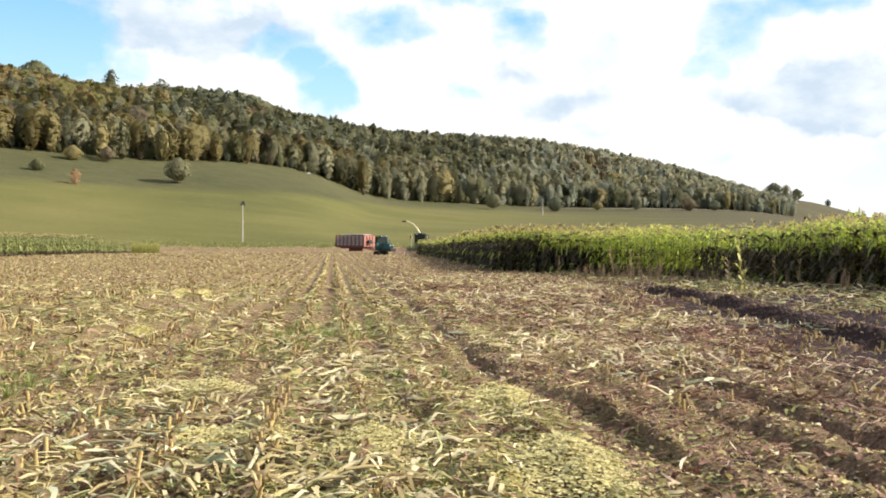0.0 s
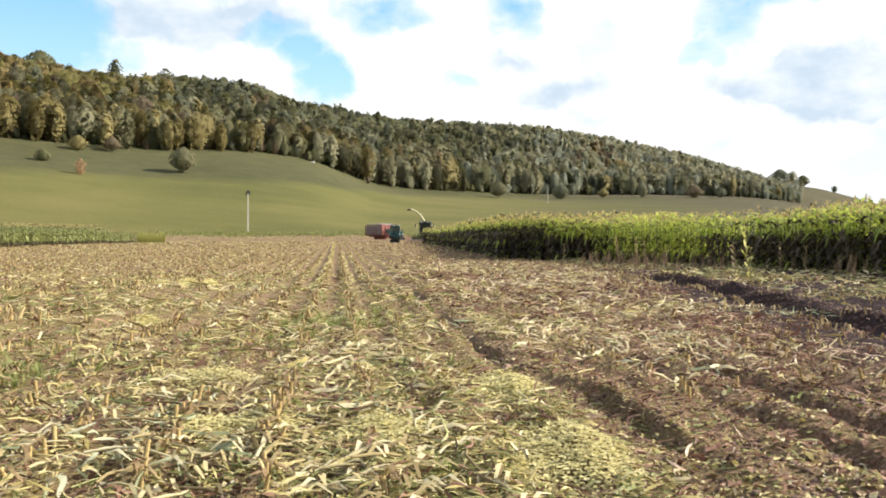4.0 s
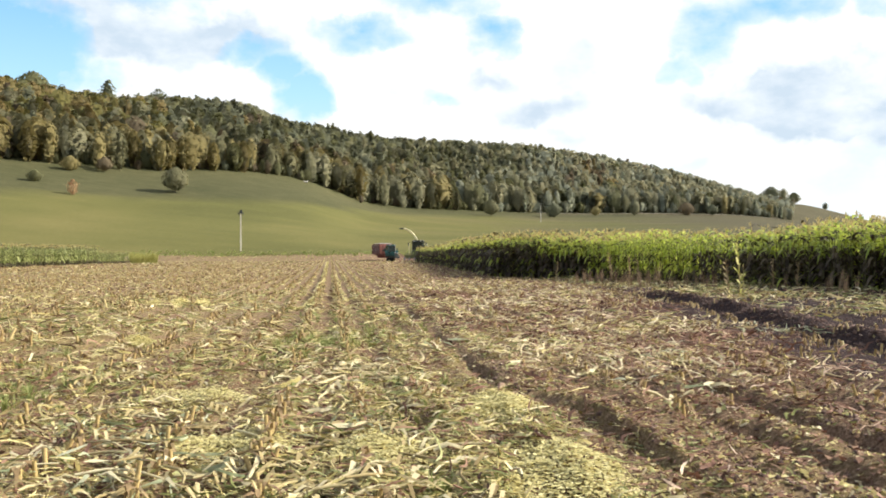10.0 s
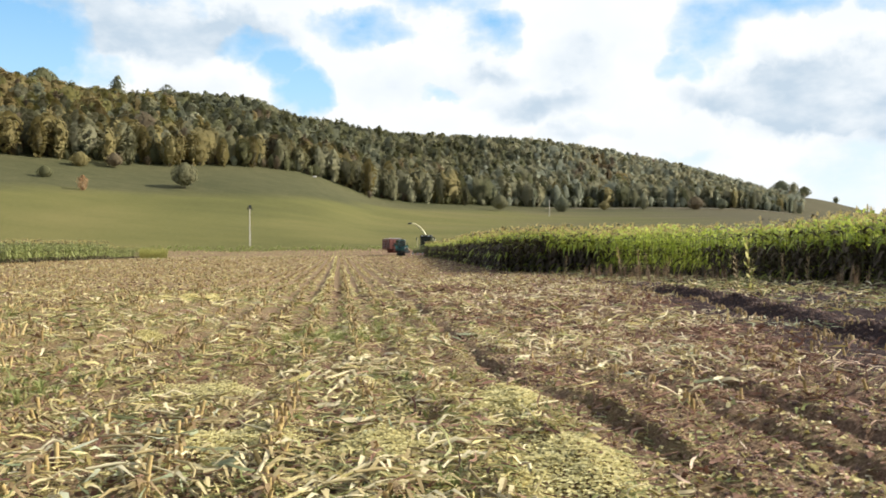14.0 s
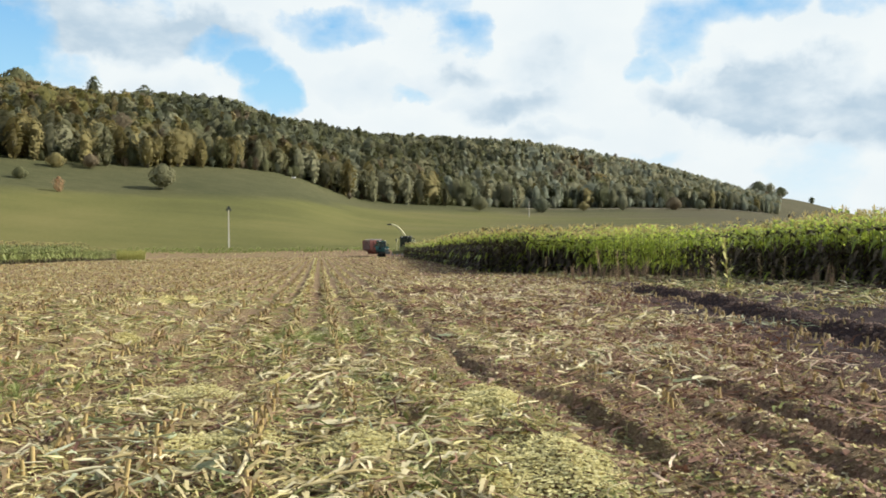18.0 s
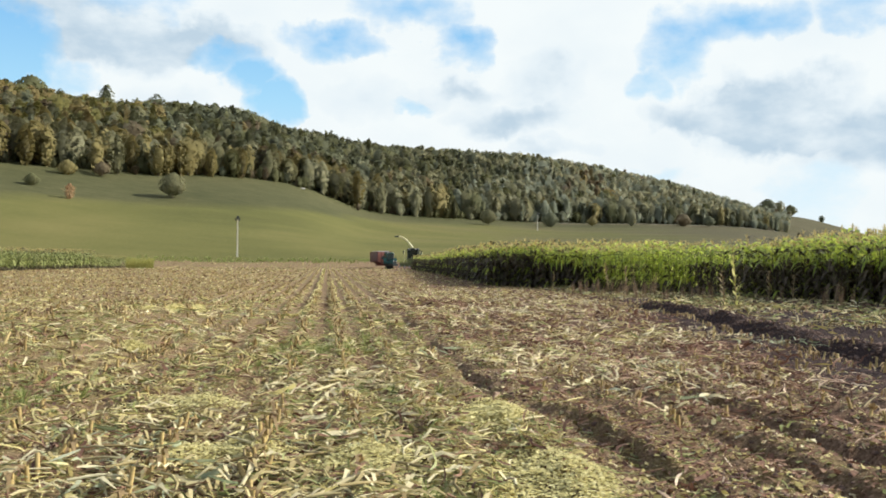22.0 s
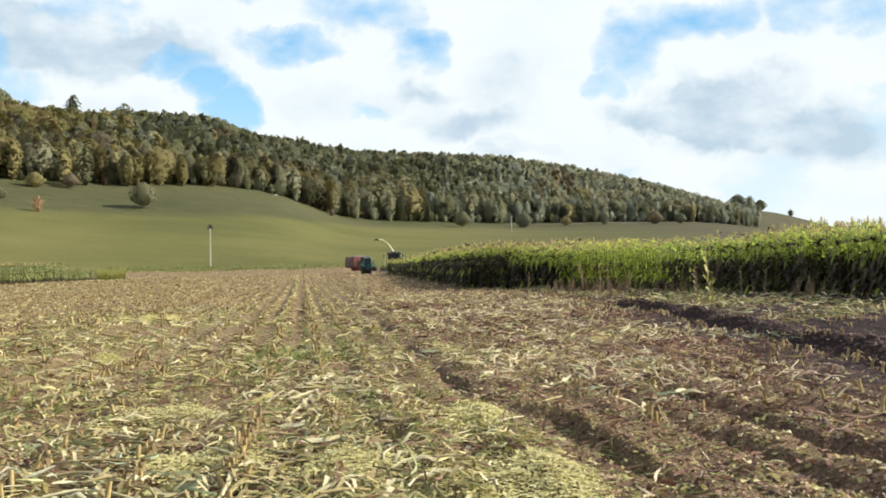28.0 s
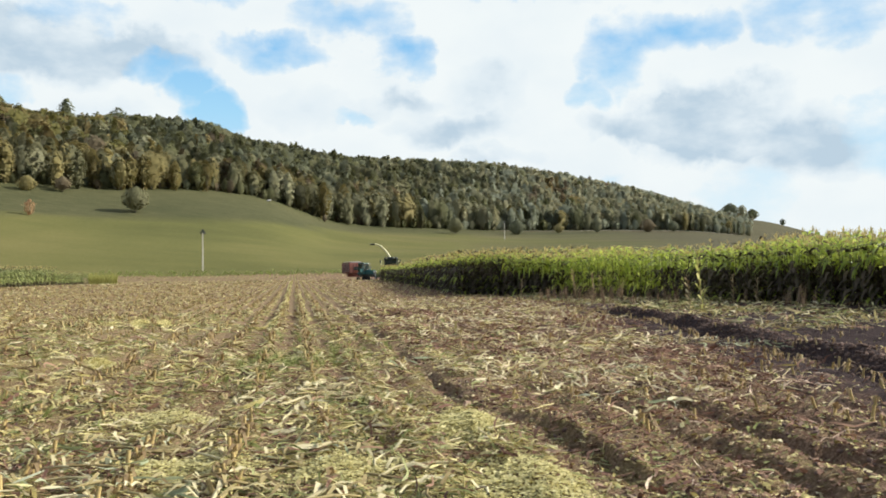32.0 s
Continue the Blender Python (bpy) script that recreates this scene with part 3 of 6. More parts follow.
SHRUBS = [tree_kit(rng, w, lo, 1300, 0.048, 0.42, 0.45).arrays() for w, lo in ((0.66, 0.02), (0.56, 0.13), (0.3, 0.08))]

OPEN_SHRUB = tree_kit(rng, 0.36, 0.02, 560, 0.05, 0.5, 1.6, 0.15, 0.5, core=False).arrays()


def bearing_of(d, r):
    a = radians(d)
    return r * math.sin(a), r * math.cos(a)


def crown_normals(kit):
    """Directions out of the crown in place of the corners of a tree."""
    v, q, m = kit
    n = v - (0, 0, 0.4)
    n[:, :2] *= 1.9
    w = np.random.default_rng(2).normal(0, 0.05, n.shape)
    n = 0.4 * n / np.maximum(np.linalg.norm(n, axis=1, keepdims=True), 1e-4) + w + LIGHT
    return n / np.linalg.norm(n, axis=1, keepdims=True), q, m


def woods():
    g = np.random.default_rng(11)
    rows = []
    # file after file up the slope, from the lower edge over the ridge
    for k in np.concatenate([np.linspace(0.0, 1.0, 19), [1.05]]):
        az = -37.0 + g.uniform(0, 1)
        while az < 23.4:
            re, rr = float(lie(az, 1)), float(lie(az, 3))
            r = re + (rr - re) * k + g.normal(0, 4)
            x, y = bearing_of(az, r)
            patch = wob(x, y, 0.021, 3.0) + 0.6 * wob(x, y, 0.06, 1.0)
            left = float(np.clip((-15 - az) / 8, 0, 1))                 # autumn scrub on the western shoulder
            mid = float(np.clip((az + 23) / 3, 0, 1) * np.clip((-2 - az) / 6, 0, 1))  # the dark stand
            right = float(np.clip((az - 2) / 9, 0, 1))                   # slope with birches, haze put into its crown colours
            scrub = left * float(np.clip((k - 0.3) / 0.15, 0, 1))
            tall = 11.0 + 2.2 * np.clip(1 - k / 0.25, 0, 1) * (1 + 0.4 * left) + 1.1 * patch + g.normal(0, 1.2)
            tall *= 1 - 0.2 * np.clip((az - 4) / 12, 0, 1)
            tall *= 1 - 0.3 * scrub
            if az > 19:
                tall *= 0.95 - 0.09 * (az - 19)
            if -19.6 < az < -15 and k > 0.85:
                tall *= 1.12
            if k > 0.93:
                tall *= 0.88 + 0.26 * g.random() ** 2
            # the habit of the tree
            rounded = 0.16 + 0.6 * scrub + 0.35 * np.clip((az - 11) / 6, 0, 1) * (k > 0.5) + 0.2 * (k < 0.12) * left
            c = g.random()
            if c < rounded:
                kind = g.integers(0, 4)
            elif c < rounded + (1 - rounded) * (0.95 - 0.2 * mid * (k > 0.3)):
                kind = 4 + g.integers(0, 4)
            else:
                kind = 8 + g.integers(0, 2)
            if kind >= 8:
                tall *= 1.08
            # its colour
            c = g.random() + 0.16 * patch
            if left > 0.3 and g.random() < left * (1.0 if k > 0.3 else 0.75):
                mat = 9 if c > 0.62 else 3 if c > 0.54 else 4 if c > 0.46 else 10 if c > 0.08 else 1
            elif g.random() < mid * (0.85 if k > 0.2 else 0.5):
                mat = 2 if c > 0.45 else 1 if c > 0.12 else 0
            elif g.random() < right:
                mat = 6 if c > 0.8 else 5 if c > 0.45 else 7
            else:
                mat = 5 if c > 0.8 else 0 if c > 0.5 else 1 if c > 0.15 else 2
            if k < 0.09:
                mat = (3 if c > 0.66 else 6 if c > 0.5 and right > 0.2 else 4 if c > 0.4 and az < -6 else 0 if c > 0.1 else 1)
            # paler birches and aspens along the lower edge
            if k < 0.14 and az < 2 and g.random() < (0.25 if -15 < az < -9 else 0.62):
                mat = 3 if c > 0.62 else 5 if c > 0.25 or az > -8 else 0
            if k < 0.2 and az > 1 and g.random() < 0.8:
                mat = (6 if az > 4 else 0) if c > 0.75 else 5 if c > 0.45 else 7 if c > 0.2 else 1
            if -14 < az < 12 and 0.14 < k < 0.55 and patch > 0.25 and g.random() < 0.3:
                mat = 9 if c > 0.75 else 4
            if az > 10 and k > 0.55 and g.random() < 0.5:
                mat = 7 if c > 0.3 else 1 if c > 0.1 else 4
            rows.append((x, y, 0, g.uniform(0, 6.28), g.normal(0, 0.03), g.uniform(0, 6.28), max(4.0, tall), kind + (10 if k > 0.2 else 0), mat))
            wide = (1.35 if kind < 4 else 0.85) * (1 + 0.25 * k)
            az += math.degrees(g.uniform(1.7, 3.6) * wide / r)
    # bushes and young growth along the lower edge
    az = -37.0
    while az < 22:
        r = float(lie(az, 1)) - 2.0 + g.normal(0, 2.0)
        x, y = bearing_of(az, r)
        rows.append((x, y, 0, g.uniform(0, 6.28), g.normal(0, 0.05), g.uniform(0, 6.28), g.uniform(3.0, 7.0), g.integers(0, 4), g.choice([0, 1, 1, 2, 2, 4]) if az < -8 else g.choice([0, 0, 1, 1, 5, 4]) if az < 3 else g.choice([1, 2, 5, 7, 7])))
        az += math.degrees(g.uniform(1.0, 2.8) / r)
    rows = np.array(rows)
    rows[:, 2] = height(rows[:, 0], rows[:, 1], False) - 0.2
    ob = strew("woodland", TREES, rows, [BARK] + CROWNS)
    # crowns shade as rounded masses
    flat = rows.copy()
    flat[:, 0:3], flat[:, 6] = 0, 1
    soft = strew("soft", [crown_normals(k) for k in TREES], flat, [])
    nv = np.zeros(len(soft.data.vertices) * 3, np.float32)
    soft.data.vertices.foreach_get("co", nv)
    bpy.data.meshes.remove(soft.data)
    ob.data.normals_split_custom_set_from_vertices(nv.reshape(-1, 3))
    return tagged(ob, "dense mixed autumn wood in green, olive and russet on the hillside", "woodland", kind="stuff")


woods()


def lone_tree(name, label, az, r, tall, mat, kit, sink=0.1):
    """A tree or shrub that stands alone, with trunk and crown."""
    x, y = bearing_of(az, r)
    root = tagged(new(name), label, "tree" if "tree" in name else "bush")
    v, q, m = kit
    for pn, slot, mt in (("trunk", 0, BARK), ("crown", 1, CROWNS[mat])):
        f = q[m == slot]
        used, inv = np.unique(f, return_inverse=True)
        ob = quads(pn, v[used] * tall, inv.reshape(-1, 4), [mt])
        ob.parent = root
    root.matrix_world = pose(x, y, float(height(x, y, False)) - sink, 0, 0, (az * 37 + r * 11) % 360)
    return root


def px(x):
    """Bearing in degrees of a point that lies x/1480 to the side."""
    return math.degrees(math.atan((x - 784) / 1480))


# what stands alone on the meadow, along the wood's lower edge and on the ridge
for name, label, x, r, tall, mat, kit in (
        ("meadow_bush", "round dense green bush alone on the grassy slope", 328, 282, 8.0, 0, SHRUBS[1]),
        ("meadow_shrub", "slender orange shrub on the grassy slope", 147, 266, 4.4, 8, OPEN_SHRUB),
        ("meadow_shrub", "small dark shrub on the grassy slope", 80, 285, 3.6, 1, SHRUBS[0]),
        ("edge_bush", "yellowish bush before the wood's edge", 142, 312, 5.0, 3, SHRUBS[0]),
        ("edge_tree", "broad yellow-green tree at the wood's edge", 302, 331, 12, 3, EDGE_TREES[0]),
        ("edge_bush", "russet bush before the wood's edge", 203, 316, 5.2, 4, SHRUBS[1]),
        ("edge_bush", "green bush below the wood's edge", 885, 392, 7.5, 0, SHRUBS[1]),
        ("edge_bush", "dark round bush below the wood's edge", 995, 420, 7.0, 2, SHRUBS[0]),
        ("edge_bush", "yellow-green bush below the wood's edge", 1070, 440, 5.0, 3, SHRUBS[1]),
        ("edge_bush", "grey-green bush below the wood's edge", 1140, 455, 9.0, 5, SHRUBS[2]),
        ("edge_bush", "dark bush below the wood's edge", 1232, 480, 7.0, 4, SHRUBS[0]),
        ("edge_bush", "dark olive bush below the wood's edge", 1278, 485, 6.0, 2, SHRUBS[1]),
        ("edge_bush", "small brown bush below the wood's edge", 655, 372, 3.4, 4, SHRUBS[2]),
        ("ridge_tree", "dark round tree on the bare end of the ridge", 1383, 712, 12.5, 2, SHRUBS[0]),
        ("ridge_tree", "spreading tree on the bare end of the ridge", 1424, 728, 9.5, 1, SHRUBS[1]),
        ("ridge_tree", "grey-green tree on the bare end of the ridge", 1405, 690, 11, 5, EDGE_TREES[0]),
        ("ridge_tree", "small dark tree alone on the bare ridge", 1480, 742, 6, 2, EDGE_TREES[1]),
        ("ridge_tree", "large spreading dark green tree on the ridge", 78, 492, 19.0, 1, SHRUBS[1]),
        ("ridge_tree", "dark green tree standing above the ridge", 298, 512, 19.5, 2, EDGE_TREES[1]),
        ("ridge_tree", "slim dark tree standing above the ridge", 210, 500, 20.5, 2, EDGE_TREES[6]),
        ("ridge_tree", "slim dark tree standing above the ridge", 355, 520, 16.5, 1, EDGE_TREES[2])):
    lone_tree(name, label, px(x), r, tall, mat, kit)

# ---- standing corn ----
def corn_kit(rng, dry=0.25, fine=True, dry_shade_top=1.2, stiff=False):
    """A maize plant about 1 unit = 1 m; slots: 0 stalk, 1 green leaf, 2 dry leaf with painted shade, 3 tassel."""
    k = Kit()
    tall = rng.uniform(2.25, 2.6)
    bx, by = rng.uniform(-0.06, 0.06), rng.uniform(-0.06, 0.06)
    at = lambda h: Vector((bx * (h / tall) ** 2, by * (h / tall) ** 2, h))
    k.tube([at(0), at(tall * 0.5), at(tall * 0.93)], [0.034, 0.03, 0.014] if stiff else [0.017, 0.014, 0.006], 0, 4, False)
    n = rng.randint(11, 13) if fine else 10
    turn = rng.uniform(0, 6.283)
    for i in range(n):
        h = 0.2 + (tall * 0.9 - 0.2) * i / (n - 1)
        a = turn + math.pi * (i % 2) + rng.uniform(-0.5, 0.5)
        out = Vector((math.cos(a), math.sin(a), 0))
        side = Vector((-math.sin(a), math.cos(a), 0))
        ln = rng.uniform(0.5, 0.8) * (0.75 if i > n - 3 else 1.0)
        up = rng.uniform(0.5, 0.95)
        p0 = at(h)
        if stiff:
            ln, up = ln * 0.75, up + 0.5
        droop = rng.uniform(-0.3, 0.5) if stiff else rng.uniform(0.5, 1.0) if i < n - 3 else rng.uniform(0.15, 0.5)
        pts = [p0 + out * (ln * s * 0.75) + Vector((0, 0, ln * (up * s - (up * 0.5 + droop) * s * s))) for s in ((0, 0.3, 0.65, 1.0) if fine else (0, 0.4, 1.0))]
        tw = rng.uniform(-0.4, 0.4)
        sides = [(side + Vector((0, 0, tw * j))).normalized() for j in (0, 0.4, 0.9, 1.2)]
        k.ribbon(pts, (0.055, 0.118, 0.1, 0.01) if fine else (0.07, 0.15, 0.01), sides, 2 if (h < dry_shade_top and rng.random() < 0.88) or rng.random() < dry * 0.35 else 1)
    if rng.random() < 0.8:
        a = turn + 0.6
        c = at(tall * 0.45)
        k.tube([c, c + Vector((math.cos(a) * 0.07, math.sin(a) * 0.07, 0.12)), c + Vector((math.cos(a) * 0.11, math.sin(a) * 0.11, 0.26))], [0.022, 0.03, 0.008], 2, 4, False)
    top = at(tall * 0.92)
    for i in range(5 if fine else 3):
        a = turn + i * (1.26 if fine else 2.1)
        o = Vector((math.cos(a), math.sin(a), 0)) * (0.14 if i else 0.02)
        k.ribbon([top, top + o * 0.6 + Vector((0, 0, 0.11)), top + o * 1.2 + Vector((0, 0, 0.13 if i else 0.18))], (0.014, 0.024, 0.008) if fine else (0.03, 0.05, 0.02), Vector((-math.sin(a), math.cos(a), 0)), 3)
    return k


CORN_MATS = [CORN_STALK, CORN_LEAF, CORN_DRY_SHADE, TASSEL]
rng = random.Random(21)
# painted shade at the base reaches highest in DIM, lowest in LOW
CORN = [corn_kit(rng, dry_shade_top=1.4).arrays() for i in range(8)]
CORN_FAR = [corn_kit(rng, fine=False, dry_shade_top=1.3).arrays() for i in range(5)]
CORN_DIM = [corn_kit(rng, fine=False, dry_shade_top=1.8).arrays() for i in range(5)]
CORN_LOW = [corn_kit(rng, dry_shade_top=0.45).arrays() for i in range(4)]
STRIP = [corn_kit(rng, fine=False, dry_shade_top=0.5).arrays() for i in range(5)]
# the edge of the standing corn, from beside the camera to the harvester
EDGE = ((18.5, 10.0), (16.2, 22.0), (14.9, 28.0), (12.9, 37.0), (9.8, 45.0), (7.0, 51.0), (4.2, 57.0), (3.0, 72.0), (0.4, 105.0), (-2.6, 134.0), (-3.0, 137.0))


def edge_x(y):
    return np.interp(y, [p[1] for p in EDGE], [p[0] for p in EDGE])


def standing_corn():
    g = np.random.default_rng(5)
    rows = []
    y = 12.0
    while y < 137:
        ex = edge_x(y)
        slope = abs(edge_x(y + 0.5) - edge_x(y - 0.5))
        step = (0.17 if y < 47 else 0.14 if y < 75 else 0.2) / math.sqrt(1 + slope ** 2)
        thin = 39 < y < 47.5
        ex = ex + 0.3 * wob(y, y * 0.3, 0.9, 2.0)
        grow = 1 + 0.05 * wob(y, y * 0.4, 0.55, 1.0) + np.interp(y, (30, 36, 44, 50, 75, 120), (0.04, 0.03, 0.05, 0.13, 0.12, -0.1))
        for k in range(3 if thin else 8 if y < 80 else 7):
            x = ex + (0.15 + k * PITCH) * math.sqrt(1 + slope ** 2) + g.normal(0, 0.09)
            yy = y + g.normal(0, 0.06)
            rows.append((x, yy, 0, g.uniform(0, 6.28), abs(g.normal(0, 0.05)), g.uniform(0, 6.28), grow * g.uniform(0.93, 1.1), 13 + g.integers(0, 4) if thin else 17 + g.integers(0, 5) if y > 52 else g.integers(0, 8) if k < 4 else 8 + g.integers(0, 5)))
        y += step
    # farther in, only the tops show
    for i in range(2800):
        y = g.uniform(14, 175)
        x = edge_x(min(y, 136)) + (9.0 if 37 < y < 49 else 5.6) + 75 * g.random() ** 1.6
        if math.degrees(math.atan2(x, y)) > 38:
            continue
        rows.append((x, y, 0, g.uniform(0, 6.28), abs(g.normal(0, 0.05)), g.uniform(0, 6.28), g.uniform(0.95, 1.1), 8 + g.integers(0, 5)))
    rows = np.array(rows)
    rows[:, 2] = height(rows[:, 0], rows[:, 1], False) - 0.02
    # plants of the front file that stand in view become things of their own
    front = (rows[:, 0] - edge_x(rows[:, 1]) < 0.5) & (rows[:, 1] > 26) & (rows[:, 1] < 48)
    pick = np.flatnonzero(front)[:150]
    keep = np.ones(len(rows), bool)
    keep[pick] = False
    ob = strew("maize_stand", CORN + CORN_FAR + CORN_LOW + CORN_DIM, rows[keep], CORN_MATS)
    tagged(ob, "tall standing maize with green leaves and pale tassels", "maize", kind="stuff")
    protos = {}
    for x, y, z, spin, lean, way, size, which in rows[pick]:
        w = int(which)
        m = pose(x, y, z, math.degrees(lean) * math.sin(way), math.degrees(lean) * math.cos(way), math.degrees(spin))
        if w in protos:
            copy_thing(protos[w], m)
            continue
        root = tagged(new("maize_plant"), "standing maize plant with green leaves and pale tassel", "maize plant", "front file of maize")
        v, q, mi = (CORN + CORN_FAR + CORN_LOW + CORN_DIM)[w]
        for pn, slots in (("stalk", (0,)), ("foliage", (1, 2)), ("tassel", (3,))):
            sel = np.isin(mi, slots)
            used, inv = np.unique(q[sel], return_inverse=True)
            o = quads(pn, v[used] * size, inv.reshape(-1, 4), CORN_MATS, mi[sel])
            o.parent = root
        root.matrix_world = m
        protos[w] = root


standing_corn()


def far_corn():
    """The strip of maize across the field, paler and lower, with weeds at its end."""
    g = np.random.default_rng(9)
    rows = []
    for i in range(1150):
        y = g.uniform(62, 127)
        x = -48.0 - abs(g.normal(0, 3.0)) - 0.06 * (y - 90)
        rows.append((x, y, 0, g.uniform(0, 6.28), abs(g.normal(0, 0.06)), g.uniform(0, 6.28), g.uniform(1.0, 1.16), g.integers(0, 5)))
    for i in range(200):
        y = g.uniform(127, 137)
        rows.append((-50.3 - abs(g.normal(0, 2.0)) + (y - 127) * 0.1, y, 0, g.uniform(0, 6.28), 0.05, g.uniform(0, 6.28), g.uniform(0.6, 0.85), g.integers(0, 5)))
    rows = np.array(rows)
    rows[:, 2] = height(rows[:, 0], rows[:, 1], False) - 0.02
    pale = leafy("strip_leaf", (0.17, 0.2, 0.06), (0.31, 0.345, 0.11), (0.5, 0.51, 0.22), 0.4, 0.45, 0.5)
    return tagged(strew("maize_strip", STRIP, rows, [CORN_STALK, pale, CORN_DRY_SHADE, TASSEL]), "strip of uncut maize on the far side of the field", "maize", kind="stuff")


far_corn()


def tuft_kit(rng, blades=16, tall=0.22):
    k = Kit()
    for i in range(blades):
        a = rng.uniform(0, 6.28)
        o, s = Vector((math.cos(a), math.sin(a), 0)), Vector((-math.sin(a), math.cos(a), 0))
        b = o * rng.uniform(0, 0.06)
        h, l = tall * rng.uniform(0.5, 1.1), rng.uniform(0.03, 0.14)
        k.ribbon([b, b + o * l * 0.4 + Vector((0, 0, h * 0.65)), b + o * l + Vector((0, 0, h))], (0.012, 0.011, 0.002), s, 0)
    return k


def strip_weeds():
    """Tall yellow-green weeds where the far maize ends."""
    g = np.random.default_rng(19)
    rng = random.Random(6)
    kits = [tuft_kit(rng, 34, 1.55).arrays() for i in range(3)]
    rows = []
    for i in range(230):
        y = g.uniform(134, 146)
        rows.append((-0.362 * y + 4.4 * g.random() ** 1.3, y, 0, g.uniform(0, 6.28), abs(g.normal(0, 0.12)), g.uniform(0, 6.28), g.uniform(0.7, 1.25), g.integers(0, 3)))
    rows = np.array(rows)
    rows[:, 2] = height(rows[:, 0], rows[:, 1], False) - 0.03
    mat = leafy("tall_weed", (0.24, 0.24, 0.06), (0.36, 0.35, 0.1), (0.5, 0.46, 0.17), 0.4, 0.6)
    tagged(strew("tall_weeds", kits, rows, [mat]), "tall yellow-green weeds at the end of the maize strip", "weeds", kind="stuff")


strip_weeds()


def hill_track():
    """A pale dirt track along the foot of the wood."""
    az = np.arange(7.0, 23.0, 0.4)
    r = lie(az, 1) - 14 + 3 * np.sin(az)
    rows = []
    for side in (-2.0, 2.0):
        x, y = (r + side) * np.sin(np.radians(az)), (r + side) * np.cos(np.radians(az))
        rows.append(np.stack([x, y, height(x, y, False) + 0.12], -1))
    n = len(az)
    v = np.vstack(rows)
    q = np.array([(i, i + 1, n + i + 1, n + i) for i in range(n - 1)])
    return tagged(quads("track", v, q, [plain("track_dirt", (0.24, 0.2, 0.145), 0.95, wear=0.3, scale=0.2)]), "pale dirt track along the foot of the wood", "track", kind="structure")


hill_track()


def hill_rock():
    """A pale boulder at the wood's edge."""
    bm = bmesh.new()
    bmesh.ops.create_icosphere(bm, subdivisions=3, radius=1.0)
    for v in bm.verts:
        k = 1 + 0.22 * noise.noise(v.co * 1.7) + 0.08 * noise.noise(v.co * 5)
        v.co = Vector((v.co.x * 1.25 * k, v.co.y * 0.8 * k, v.co.z * 0.42 * k))
    me = bpy.data.meshes.new("rock")
    bm.to_mesh(me)
    bm.free()
    me.materials.append(plain("limestone", (0.42, 0.4, 0.36), 0.9, wear=0.35, scale=1.5))
    ob = tagged(new("rock", me), "pale limestone boulder on the slope by the wood", "rock")
    x, y = bearing_of(px(557), 362)
    ob.matrix_world = pose(x, y, float(height(x, y, False)) + 0.25, 6, -8, 30)


hill_rock()


# ---- shapes for built things ----
def bm_box(x0, x1, y0, y1, z0, z1, bevel=0.03, taper=None):
    """A bevelled box; taper: (x, y) scale of its top."""
    bm = bmesh.new()
    bmesh.ops.create_cube(bm, size=1.0)
    for v in bm.verts:
        top = v.co.z > 0
        sx, sy = taper if taper and top else (1, 1)
        v.co = ((x0 + x1) / 2 + v.co.x * (x1 - x0) * sx, (y0 + y1) / 2 + v.co.y * (y1 - y0) * sy, z1 if top else z0)
    if bevel:
        bmesh.ops.bevel(bm, geom=bm.edges[:], offset=bevel, segments=2, affect="EDGES")
    return bm


def bm_rod(a, b, r, r2=None, sides=10):
    bm = bmesh.new()
    a, b = Vector(a), Vector(b)
    bmesh.ops.create_cone(bm, cap_ends=True, segments=sides, radius1=r, radius2=r2 if r2 is not None else r, depth=(b - a).length)
    m = Matrix.Translation((a + b) / 2) @ (b - a).to_track_quat("Z", "Y").to_matrix().to_4x4()
    bmesh.ops.transform(bm, matrix=m, verts=bm.verts)
    return bm


def bm_spin(profile, steps=24):
    """A body turned round the x axis from (x, radius) pairs."""
    bm = bmesh.new()
    rings = [[bm.verts.new((x, r * math.cos(6.28319 * k / steps), r * math.sin(6.28319 * k / steps))) for k in range(steps)] for x, r in profile]
    for a, b in zip(rings, rings[1:]):
        for k in range(steps):
            bm.faces.new((a[k], a[(k + 1) % steps], b[(k + 1) % steps], b[k]))
    bm.faces.new(rings[0][::-1])
    bm.faces.new(rings[-1])
    return bm


def join(*bms):
    out = bms[0]
    for b in bms[1:]:
        me = bpy.data.meshes.new("tmp")
        b.to_mesh(me)
        b.free()
        out.from_mesh(me)
        bpy.data.meshes.remove(me)
    return out


TYRE = plain("tyre_rubber", (0.025, 0.024, 0.023), 0.9, wear=0.4)
GREEN_PAINT = plain("teal_paint", (0.035, 0.12, 0.12), 0.55, wear=0.35, spec=0.2)
DARK_PAINT = plain("dark_paint", (0.03, 0.035, 0.035), 0.5, wear=0.3)
RED_PAINT = plain("red_paint", (0.34, 0.1, 0.08), 0.5, wear=0.35)
DARK_RED = plain("dark_red_paint", (0.17, 0.045, 0.04), 0.6, wear=0.4)
SALMON_RED = plain("salmon_red_board", (0.5, 0.2, 0.14), 0.6, wear=0.25)
GREY_SLAT = plain("weathered_slat", (0.45, 0.39, 0.39), 0.7, wear=0.35)
LOAD = plain("chopped_load", (0.06, 0.055, 0.03), 0.95, wear=0.5)
RIM = plain("rim_paint", (0.3, 0.3, 0.28), 0.5, wear=0.3)
CREAM = plain("cream_paint", (0.78, 0.72, 0.42), 0.4, wear=0.2)
LAMP_GLASS = plain("lamp_glass", (0.8, 0.8, 0.76), 0.15, wear=0.05)
